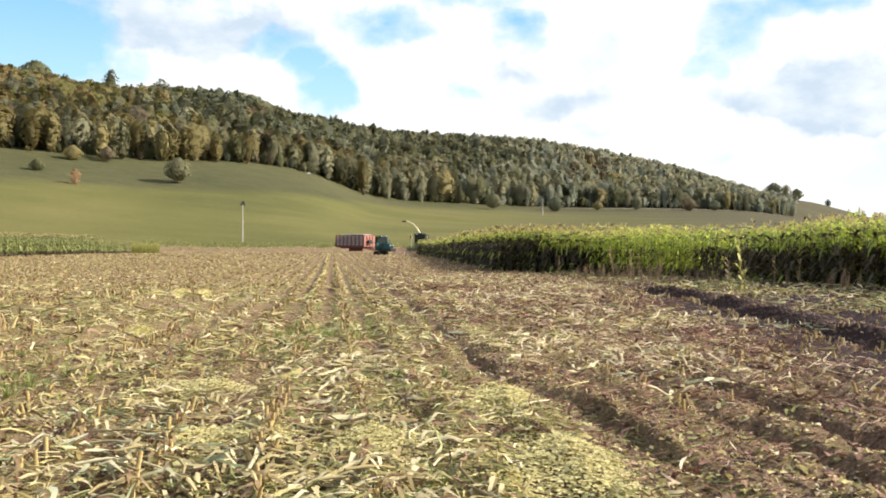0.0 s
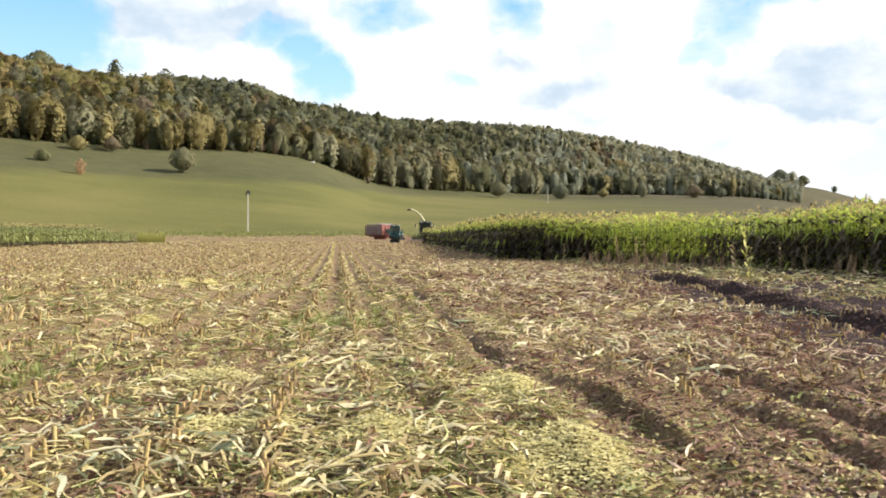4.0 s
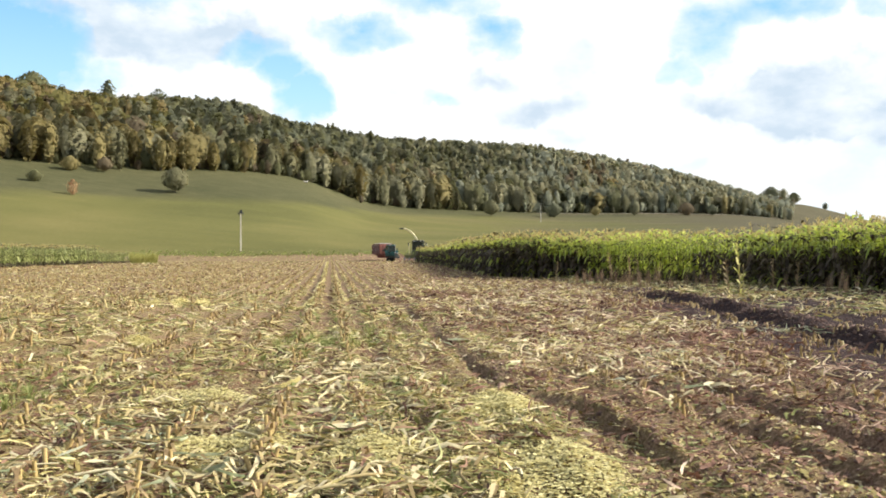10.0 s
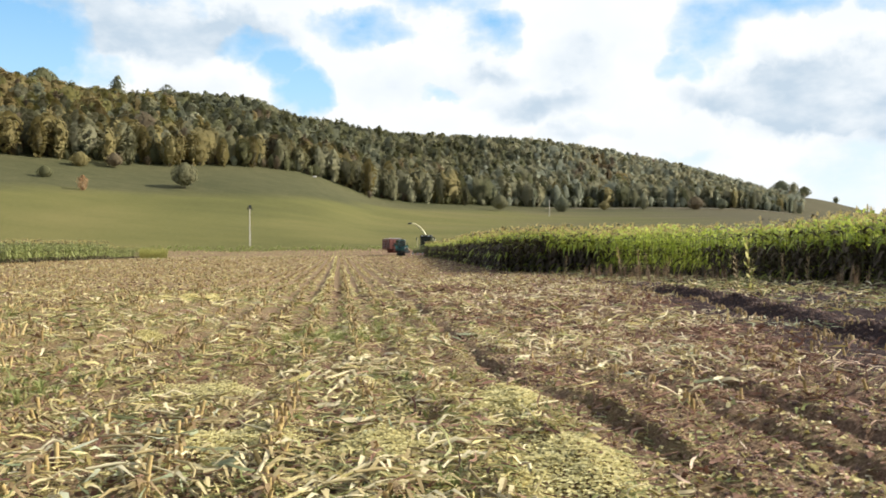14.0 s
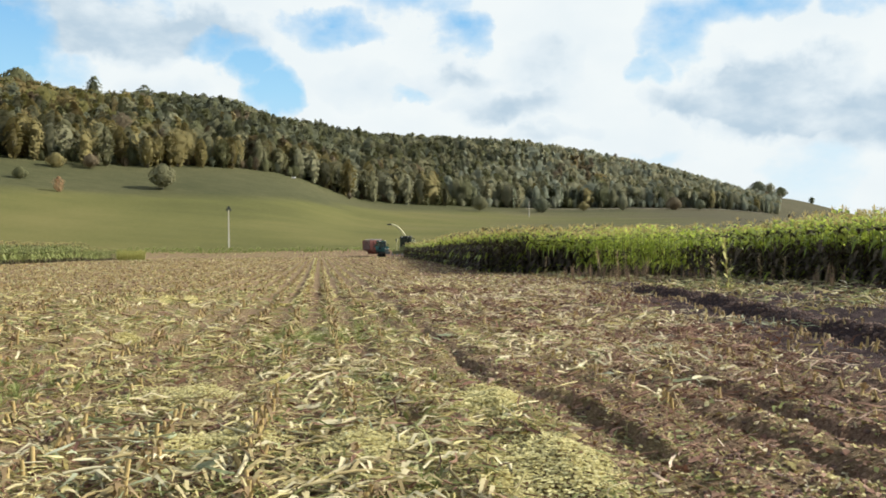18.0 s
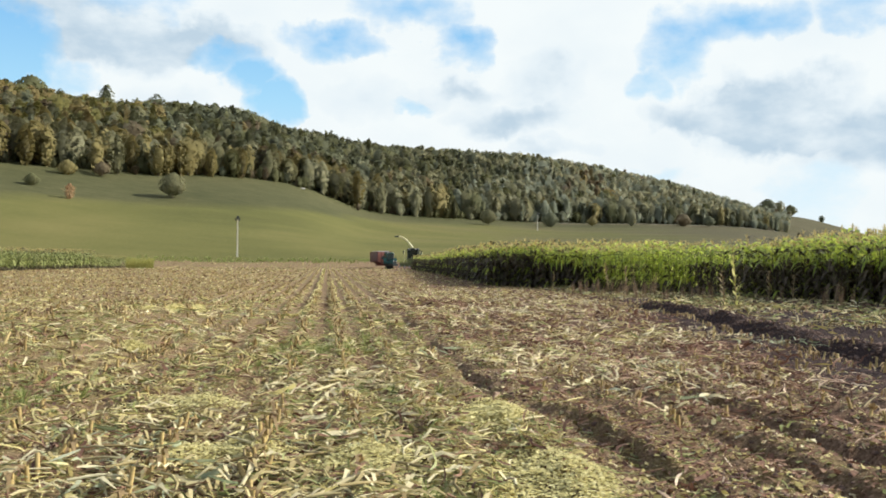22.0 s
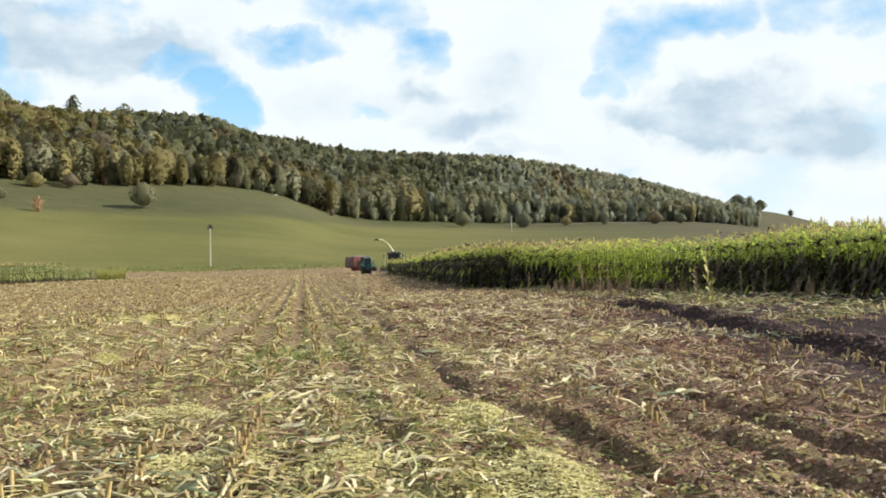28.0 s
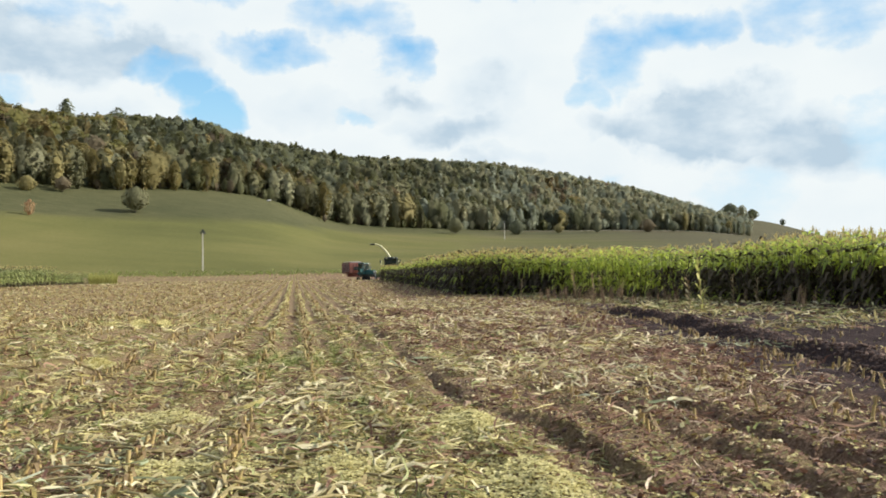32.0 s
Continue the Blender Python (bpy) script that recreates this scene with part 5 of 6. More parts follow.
def litter():
    g = np.random.default_rng(37)
    # close by: curled leaves, husks and bits of stalk
    n = 180000
    a0, a1 = 3.7 ** 0.15, 34 ** 0.15
    r = (a0 + g.random(n) * (a1 - a0)) ** (1 / 0.15)
    az = np.radians(g.uniform(-34, 34, n))
    x, y = r * np.sin(az), r * np.cos(az)
    u = x + ROW * y
    right = np.clip((u - 1.5) / 3, 0, 1)
    patch = 0.5 + 0.5 * wob(x, y, 0.8, 1.0) + 0.5 * wob(x, y, 2.3, 4.0) + 0.25 * wob(x, y, 6.0, 2.0)
    keep = ~in_corn(x, y) & (g.random(n) < 0.07 + 0.8 * np.clip(patch * 1.15 - 0.75 * right * np.clip((12 - r) / 3, 0, 1) + 0.15 * right, 0, 1))
    keep &= ~(((u < rut1(y) + 0.05) & (u > rut1(y) - np.where(y < 8.6, 0.45, 0.3))) | ((np.abs(u - 4.1) < 0.2) | (np.abs(u - 3.45) < 0.16)) & (y < 10)) | (g.random(n) < 0.16)
    keep &= ~bare_lane(u, y) | (g.random(n) < 0.45)
    keep &= g.random(n) < 0.6 + 0.5 * np.cos(2 * np.pi * (u - 0.28) / PITCH) * np.clip((r - 6) / 5, 0, 1)
    keep &= ~((x > strip_x(y) - 1.6) & (x < strip_x(y) + 0.7) & (r < 30)) | (g.random(n) < np.where(np.abs(x - strip_x(y) - 0.2) < 0.55, 0.12, 0.5))
    keep &= (x < strip_x(y) + 0.7) | (g.random(n) < np.where(y < 25, 0.08, 0.3))
    keep &= g.random(n) > 0.93 * np.clip((x - 0.076 * y - 3.4) / 1.3, 0, 1) * ((x < strip_x(y) + 0.6) | (y < 19))
    for cx, cy, rx, ry, _ in DRIFTS:
        keep &= ((x - cx) / rx) ** 2 + ((y - cy) / ry) ** 2 > 0.7 + 0.6 * g.random(n)
    x, y, r, right = x[keep], y[keep], r[keep], right[keep]
    n = len(x)
    stick = g.random(n) < 0.15
    size = np.where(stick, 0.05 + 0.32 * g.random(n) ** 2.6, 0.04 + 0.27 * g.random(n) ** 2.4) * (1 + np.clip((r - 8) / 16, 0, 0.9)) * np.where((r < 8) & (right > 0.3), 0.75, 1.0) * np.clip(0.75 + 0.25 * (r - 4) / 2, 0.75, 1)
    which = np.where(stick, 10 + g.integers(0, 5, n), np.where(r < 6, g.integers(0, 5, n), g.integers(0, 10, n)))
    c = g.random(n)
    green = 0.2 - 0.15 * right + 0.12 * (wob(x, y, 0.6, 6.0) > 0.1) * (1 - right)
    mat = np.where(c < green, 2, np.where(c < green + 0.2 + right * (0.04 + 0.34 * np.clip((14 - r) / 4, 0, 1)), 3, np.where(c < green + 0.62 + 0.08 * right, 0, 1)))
    mat = np.where((x + ROW * y > 2.3) & (y < 8.6) & (mat == 1), 3, mat)
    browned = g.random(n) < right * np.clip(0.25 + 0.9 * wob(x, y, 0.8, 7.0) + 0.4 * wob(x, y, 2.4, 1.0), 0, 0.8)
    mat = np.where((g.random(n) < 0.8 * right * np.clip((16 - r) / 7, 0.3, 1)) & (mat != 3), 4, mat)
    mat = np.where(browned, 3, mat)
    p = np.stack([x, y, height(x, y) + g.uniform(-0.005, 0.065, n), g.uniform(0, 6.28, n), np.abs(g.normal(0, 0.34, n)), g.uniform(0, 6.28, n), size, which], 1)
    for slot, name, label in ((0, "straw_litter", "straw yellow maize leaves and stalk bits strewn on the soil"), (1, "husk_litter", "pale dry husks strewn on the soil"),
                              (2, "green_litter", "still green maize leaves strewn on the soil"), (3, "brown_litter", "brown withered leaves strewn on the soil"), (4, "tan_litter", "tan and pinkish leaf and husk pieces trodden into the soil")):
        tagged(strew(name, LITTER, p[mat == slot], [LITTER_MATS[slot]]), label, "crop litter", kind="stuff")
    # farther off: the same cover in plain flakes
    n = 190000
    a0, a1 = 28 ** 0.35, 173 ** 0.35
    r = (a0 + g.random(n) * (a1 - a0)) ** (1 / 0.35)
    az = np.radians(g.uniform(-34, 34, n))
    x, y = r * np.sin(az), r * np.cos(az)
    keep = ~in_corn(x, y) & (g.random(n) < 0.4 + 0.25 * wob(x, y, 0.35, 2.0) + 0.2 * wob(x, y, 0.9, 4.0) + 0.35 * wob(x + ROW * y, y * 0.04, 1.6, 3.0) + 1.0 * np.cos(2 * np.pi * (x + ROW * y - 0.28) / PITCH))
    keep &= (x < strip_x(y) + 0.5) | (y > 36) | (g.random(n) < 0.2)
    keep &= (np.abs(x + ROW * y - 1.9) > 0.22) | (y > 75) | (g.random(n) < 0.15)
    x, y, r = x[keep], y[keep], r[keep]
    n = len(x)
    v = np.array([(-0.5, -0.07, 0), (0.5, -0.04, 0.08), (0.45, 0.06, 0.16), (-0.45, 0.07, 0.1)])
    flake = [(v, np.array([(0, 1, 2, 3)]), np.array([1])), (v * (0.7, 1.4, 1.6), np.array([(0, 1, 2, 3)]), np.array([1]))]
    p = np.stack([x, y, height(x, y), g.uniform(0, 6.28, n), np.abs(g.normal(0, 0.4, n)), g.uniform(0, 6.28, n), (0.06 + 0.2 * g.random(n) ** 1.6) * (0.75 + r / 130), g.integers(0, 2, n), g.choice([0, 0, 0, 0, 0, 1, 2, 3, 3, 3], n)], 1)
    tagged(strew("far_litter", flake, p, [STRAW, STRAW, HUSK, LITTER_GREEN, LITTER_BROWN]), "pale maize leaves covering the far part of the cut field", "crop litter", kind="stuff")


def strewn_leaves():
    """Whole curled leaves and husks, thickest on the darker side of the field."""
    g = np.random.default_rng(83)
    n = 34000
    a0, a1 = 4.6 ** 0.4, 46 ** 0.4
    r = (a0 + g.random(n) * (a1 - a0)) ** 2.5
    az = np.radians(g.uniform(-33, 33, n))
    x, y = r * np.sin(az), r * np.cos(az)
    u = x + ROW * y
    right = np.clip((u - 1.2) / 0.8, 0, 1)
    more = 0.35 + 0.4 * wob(x, y, 0.7, 3.0) + 0.5 * wob(x, y, 2.0, 1.0) + right * (0.5 * np.clip((y - 10) / 4, 0, 1) - 0.35 * np.clip((10 - y) / 1.5, 0, 1)) - (1 - right) * (0.15 + 0.5 * np.clip((y - 12) / 8, 0, 1))
    ok = ~in_corn(x, y) & (g.random(n) < more * (1 + 0.6 * (1 - right) * np.cos(2 * np.pi * (u - 0.28) / PITCH)))
    ok &= ~((np.abs(u - rut1(y) + 0.1) < 0.25) | ((np.abs(u - 3.45) < 0.2) | (np.abs(u - 4.1) < 0.22)) & (y < 9)) & ((x < strip_x(y) - 0.5) | (x > strip_x(y) + 1.0) & (g.random(n) < np.where(y < 19, 0.1, 0.4)))
    ok &= ~bare_lane(u, y) | (g.random(n) < 0.15)
    for cx, cy, rx, ry, _ in DRIFTS:
        ok &= ((x - cx) / rx) ** 2 + ((y - cy) / ry) ** 2 > 0.9
    x, y, r, right = x[ok], y[ok], r[ok], right[ok]
    n = len(x)
    c = g.random(n) + 0.1 * (1 - right)
    p = np.stack([x, y, height(x, y) + g.uniform(0.0, 0.07, n), g.uniform(0, 6.28, n), np.abs(g.normal(0, 0.35, n)), g.uniform(0, 6.28, n), (0.09 + 0.34 * g.random(n) ** 1.8) * (0.8 + r / 90) * np.clip((r - 2) / 6, 0.45, 1), g.integers(0, 7, n), np.where(c < 0.36, 0, np.where(c < 0.48 + 0.28 * right, 1, np.where(c < 0.8 + 0.06 * right, 2, 3)))], 1)
    p[(x + ROW * y > 2.3) & (y < 8.6) & (p[:, 8] == 1), 8] = 3
    p[(g.random(n) < 0.55 * right * np.clip((16 - r) / 7, 0.3, 1)) & (p[:, 8] != 1), 8] = 4
    p[(g.random(n) < 0.3 * right) & (y > 8.6), 8] = 1
    p[(g.random(n) < right * np.clip(0.3 + 0.9 * wob(x, y, 0.8, 7.0) + 0.4 * wob(x, y, 2.4, 1.0), 0, 0.85)) & (r < 32), 8] = 3
    p = p[g.random(n) > 0.8 * np.clip((x - 0.076 * y - 3.6) / 1.4, 0, 1) * ((x < strip_x(y) + 0.6) | (y < 19))]
    v = [(a * (1, 1.1, 1.1), b, np.ones_like(m)) for a, b, m in LEAVES]
    tagged(strew("strewn_leaves", v, p, [STRAW, STRAW, HUSK, LITTER_GREEN, LITTER_BROWN, LITTER_TAN]), "curled pale, yellow and green maize leaves over dark soil", "crop litter", kind="stuff")


def headland():
    """Trampled leaves and broken stalks between the ploughed strip and the corn."""
    g = np.random.default_rng(41)
    n = 8500
    y = g.uniform(14, 52, n)
    ex = edge_x(y)
    x = strip_x(y) + 0.5 + (ex - strip_x(y) - 0.6) * g.random(n) ** 1.25
    ok = (x > strip_x(y) + 0.6) & ((y > 19) | (g.random(n) < 0.25)) & (g.random(n) < np.where(y < 22, 0.05, 0.3) + 0.8 * wob(x, y, 0.9, 2.0))
    x, y = x[ok], y[ok]
    n = len(x)
    c = g.random(n)
    p = np.stack([x, y, height(x, y) + g.uniform(0, 0.16, n), g.uniform(0, 6.28, n), np.abs(g.normal(0, 0.35, n)), g.uniform(0, 6.28, n), g.uniform(0.2, 0.65, n), np.where(c < 0.2, 10 + g.integers(0, 5, n), g.integers(0, 10, n)), g.choice([0, 0, 0, 1, 2, 2, 2, 3], n)], 1)
    v = [(a, b, np.ones_like(m)) for a, b, m in LITTER]
    tagged(strew("headland_litter", v, p, [STRAW, STRAW, HUSK, LITTER_GREEN, LITTER_BROWN]), "trampled green and yellow maize leaves along the corn's edge", "crop litter", kind="stuff")


def litter_around():
    """The same cover beside and behind, thinner."""
    g = np.random.default_rng(73)
    n = 10000
    r = 2.2 + 58 * g.random(n) ** 0.75
    az = np.radians(np.where(g.random(n) < 0.06, g.uniform(-34, 34, n), g.uniform(34, 326, n)))
    r = np.where(np.abs(np.degrees(az)) < 34, g.uniform(1.0, 3.8, n), r)
    x, y = r * np.sin(az), r * np.cos(az)
    ok = (x < np.where(y > 10, edge_x(y), 18.5) - 0.2) & (x > -51)
    x, y, r = x[ok], y[ok], r[ok]
    n = len(x)
    v = [(a, b, np.ones_like(m)) for a, b, m in LITTER]
    p = np.stack([x, y, height(x, y) + g.uniform(0, 0.03, n), g.uniform(0, 6.28, n), np.abs(g.normal(0, 0.3, n)), g.uniform(0, 6.28, n), (0.06 + 0.35 * g.random(n) ** 2) * (1 + r / 40), g.integers(0, 15, n), g.choice([0, 0, 0, 1, 2, 3, 3], n)], 1)
    tagged(strew("field_litter", v, p, [STRAW, STRAW, HUSK, LITTER_GREEN, LITTER_BROWN]), "maize leaves and stalk bits over the rest of the cut field", "crop litter", kind="stuff")


def chaff_sheet(cx, cy, rx, ry, g):
    """A ragged sheet of chaff on the ground round (cx, cy)."""
    rings, sides = 9, 40
    a = np.linspace(0, 2 * np.pi, sides, endpoint=False)
    rag = 1 + 0.2 * np.sin(3 * a + g.uniform(0, 6)) + 0.14 * np.sin(7 * a + g.uniform(0, 6)) + g.normal(0, 0.09, sides)
    v = []
    for j in range(rings):
        f = (j + 0.2) / rings
        x, y = rx * f * rag * np.cos(a), ry * f * rag * np.sin(a)
        z = height(cx + x, cy + y) - height(cx, cy) + 0.05 * (1 - f ** 3) - 0.012 * (j == rings - 1) + g.normal(0, 0.004, sides)
        v.append(np.stack([x, y, z], -1))
    q = [(j * sides + i, j * sides + (i + 1) % sides, (j + 1) * sides + (i + 1) % sides, (j + 1) * sides + i) for j in range(rings - 1) for i in range(sides)]
    return np.vstack(v), np.array(q), np.zeros(len(q), int)


def chaff():
    """Drifts of finely chopped maize where the spout missed the trailer."""
    g = np.random.default_rng(43)
    v = np.array([(-0.5, -0.3, 0), (0.5, -0.2, 0.1), (0.45, 0.3, 0), (-0.4, 0.35, 0.15)])
    flake = [(v, np.array([(0, 1, 2, 3)]), np.array([0]))]
    for cx, cy, rx, ry, n in DRIFTS:
        a, q = g.uniform(0, 6.28, n), g.random(n) ** 0.62 * (1 + 0.25 * np.sin(3 * g.uniform(0, 6.28)))
        x, y = cx + rx * q * np.cos(a) + g.normal(0, 0.06, n), cy + ry * q * np.sin(a) + g.normal(0, 0.08, n)
        p = np.stack([x, y, height(x, y) + 0.05 * np.clip(1 - q ** 3, 0, 1) + g.uniform(0.0, 0.02, n), g.uniform(0, 6.28, n), np.abs(g.normal(0, 0.25, n)), g.uniform(0, 6.28, n), g.uniform(0.013, 0.034, n) * (1 + cy / 40), np.zeros(n)], 1)
        deep = cy > 7 and n > 5000     # the thick drifts hide the soil
        v0, q0, m0 = chaff_sheet(cx, cy, rx * 0.86, ry * 0.86, g)
        p[:, :2] -= (cx, cy)
        p[:, 2] -= float(height(cx, cy))
        ob = strew("chaff_drift", flake + [(v0, q0, m0)], np.vstack([p, [(0, 0, 0, 0, 0, 0, 1, 1)]]) if deep else p, [CHAFF])
        ob.location = (cx, cy, float(height(cx, cy)))
        tagged(ob, "drift of pale yellow-green chopped maize on the soil", "chaff", kind="stuff")


def chaff_trails():
    """Two thin lines of chaff that run far across the field."""
    g = np.random.default_rng(97)
    v = np.array([(-0.5, -0.3, 0), (0.5, -0.2, 0.1), (0.45, 0.3, 0), (-0.4, 0.35, 0.15)])
    for u0, bend, y0, y1, n in ((-0.42, -0.45, 22, 135, 1500), (0.46, 0.0, 26, 75, 170)):
        y = y0 + (y1 - y0) * g.random(n) ** 1.5
        x = u0 + bend * np.exp(-((y - y0) / 3.2)) * 1.4 - ROW * y + 0.08 * np.sin(y * 0.3) + g.normal(0, 0.02, n)
        p = np.stack([x, y, height(x, y) + g.uniform(0.05, 0.1, n), g.uniform(0, 6.28, n), np.abs(g.normal(0, 0.12, n)), g.uniform(0, 6.28, n), g.uniform(0.06, 0.1, n) * (1 + y / 40), np.zeros(n)], 1)
        tagged(strew("chaff_trail", [(v, np.array([(0, 1, 2, 3)]), np.array([0]))], p, [CHAFF]), "thin pale line of chopped maize running across the stubble", "chaff", kind="stuff")


def weeds():
    g = np.random.default_rng(47)
    rng = random.Random(4)
    kits = [tuft_kit(rng, 18, 0.17).arrays() for i in range(4)]
    rows = []
    for cx, cy, rad, n in ((-1.7, 14.3, 1.0, 200), (-4.4, 8.6, 0.5, 46), (0.06, 5.15, 0.08, 4), (-3.4, 5.4, 0.5, 12), (-1.0, 17.0, 1.4, 20), (-6.5, 12.0, 1.6, 16), (10.5, 29.0, 2.4, 70), (-0.9, 9.6, 0.6, 8), (-2.2, 11.5, 0.8, 10)):
        for i in range(n):
            x, y = cx + g.normal(0, rad * 0.6), cy + g.normal(0, rad * 0.8)
            rows.append((x, y, 0, g.uniform(0, 6.28), abs(g.normal(0, 0.2)), g.uniform(0, 6.28), g.uniform(0.35, 0.9), g.integers(0, 4)))
    # the grassy edge of the field
    for i in range(700):
        az, r = g.uniform(-33, 12), g.uniform(169, 176)
        x, y = bearing_of(az, r)
        rows.append((x, y, 0, g.uniform(0, 6.28), 0.1, g.uniform(0, 6.28), g.uniform(1.6, 4.0), g.integers(0, 4)))
    rows = np.array(rows)
    rows[:, 2] = height(rows[:, 0], rows[:, 1])
    tagged(strew("weed_tufts", kits, rows, [GRASS]), "low green weed and grass tufts among the stubble", "weeds", kind="stuff")


def clods():
    """Broken dark soil along the ruts and the ploughed strip."""
    g = np.random.default_rng(53)
    kits = []
    for i in range(5):
        bm = bmesh.new()
        bmesh.ops.create_cube(bm, size=1.0)
        for v in bm.verts:
            v.co = Vector((v.co.x * g.uniform(0.6, 1.2), v.co.y * g.uniform(0.6, 1.2), v.co.z * g.uniform(0.4, 0.9)))
        bm.verts.index_update()
        kits.append((np.array([tuple(v.co) for v in bm.verts]), np.array([[v.index for v in f.verts] for f in bm.faces]), np.zeros(6, int)))
        bm.free()
    rows = []
    for i in range(2200):
        y = 6 + 28 * g.random() ** 1.2
        x = float(strip_x(y)) + g.normal(0.28, 0.24)
        rows.append((x, y, 0, g.uniform(0, 6.28), g.uniform(0, 0.6), g.uniform(0, 6.28), g.uniform(0.02, 0.075), g.integers(0, 5)))
    for i in range(1500):
        y = 4 + 34 * g.random() ** 1.6
        c = float(rut1(y)) + 0.25 if g.random() < 0.5 else 4.4
        u = c + 0.08 * math.sin(y * 0.35) + 0.05 * math.sin(y * 0.9 + 1) + g.normal(0, 0.2)
        rows.append((u - ROW * y, y, 0, g.uniform(0, 6.28), g.uniform(0, 0.6), g.uniform(0, 6.28), g.uniform(0.012, 0.05), g.integers(0, 5)))
    for i in range(4200):
        y = 4.5 + 14 * g.random() ** 1.3
        rows.append((1.9 + 6.5 * g.random() - ROW * y * 0.6, y, 0, g.uniform(0, 6.28), g.uniform(0, 0.6), g.uniform(0, 6.28), 0.008 + 0.035 * g.random() ** 2, g.integers(0, 5)))
    rows = np.array(rows)
    rows[:, 2] = height(rows[:, 0], rows[:, 1])
    tagged(strew("soil_clods", kits, rows, [CLOD]), "dark broken clods along wheel ruts and a ploughed strip", "clods", kind="stuff")


def stray_plants():
    rng = random.Random(77)
    fresh = leafy("stray_green", (0.36, 0.36, 0.1), (0.5, 0.48, 0.15), (0.66, 0.6, 0.27), 0.6, 0.45)
    tan = leafy("stray_dry", (0.25, 0.17, 0.09), (0.42, 0.31, 0.17), (0.6, 0.5, 0.3), 0.3, 0.7)
    for x, y, size, green, label in ((9.85, 26.7, 0.68, True, "half-broken yellow-green maize plant standing alone before the field"), (9.45, 26.6, 0.5, False, "dry broken maize plant before the field"),
                                     (9.3, 39.5, 0.55, False, "withered maize plant before the field"), (12.7, 31.2, 0.5, False, "bent withered maize plant before the field"), (10.2, 38.2, 0.45, False, "withered maize plant before the field"),
                                     (8.9, 41.5, 0.6, False, "withered maize plant before the field"), (9.9, 40.2, 0.5, False, "withered maize plant before the field"), (10.1, 27.2, 0.42, True, "small yellow-green maize plant before the field"),
                                     (13.3, 30.5, 0.45, False, "withered maize plant before the field"), (6.9, 47.0, 0.45, False, "withered maize plant before the field")):
        v, q, m = corn_kit(rng, 0.2, stiff=True).arrays()
        root = tagged(new("stray_maize"), label, "maize plant")
        leaf = fresh if green else tan
        for pn, slots in (("stalk", (0,)), ("foliage", (1, 2)), ("tassel", (3,))):
            sel = np.isin(m, slots)
            used, inv = np.unique(q[sel], return_inverse=True)
            quads(pn, v[used] * size * (0.95, 0.95, 1.08), inv.reshape(-1, 4), [tan, leaf, leaf, TASSEL], m[sel]).parent = root
        root.matrix_world = pose(x, y, float(height(x, y)) - 0.02, rng.uniform(-9, 9), rng.uniform(-9, 9), rng.uniform(0, 360))


def dry_weeds():
    """Reddish seeding weeds along the corn's edge."""
    g = np.random.default_rng(71)
    rng = random.Random(8)
    kits = [tuft_kit(rng, 22, 0.7).arrays() for i in range(3)]
    rows = []
    for cx, cy, rx, ry, n in ((9.2, 39.6, 0.8, 2.0, 34), (8.2, 42.8, 0.8, 1.5, 12), (11.2, 34.5, 0.8, 1.5, 10), (12.8, 28.5, 0.7, 1.5, 8)):
        for i in range(n):
            rows.append((cx + g.normal(0, rx), cy + g.normal(0, ry), 0, g.uniform(0, 6.28), abs(g.normal(0, 0.15)), g.uniform(0, 6.28), g.uniform(0.5, 1.3), g.integers(0, 3)))
    rows = np.array(rows)
    rows = rows[rows[:, 0] < edge_x(rows[:, 1])]
    rows[:, 2] = height(rows[:, 0], rows[:, 1])
    mat = leafy("dry_weed", (0.16, 0.105, 0.065), (0.28, 0.19, 0.12), (0.42, 0.31, 0.2), 0.3, 0.8)
    tagged(strew("dry_weeds", kits, rows, [mat]), "reddish dry seeding weeds along the maize edge", "weeds", kind="stuff")


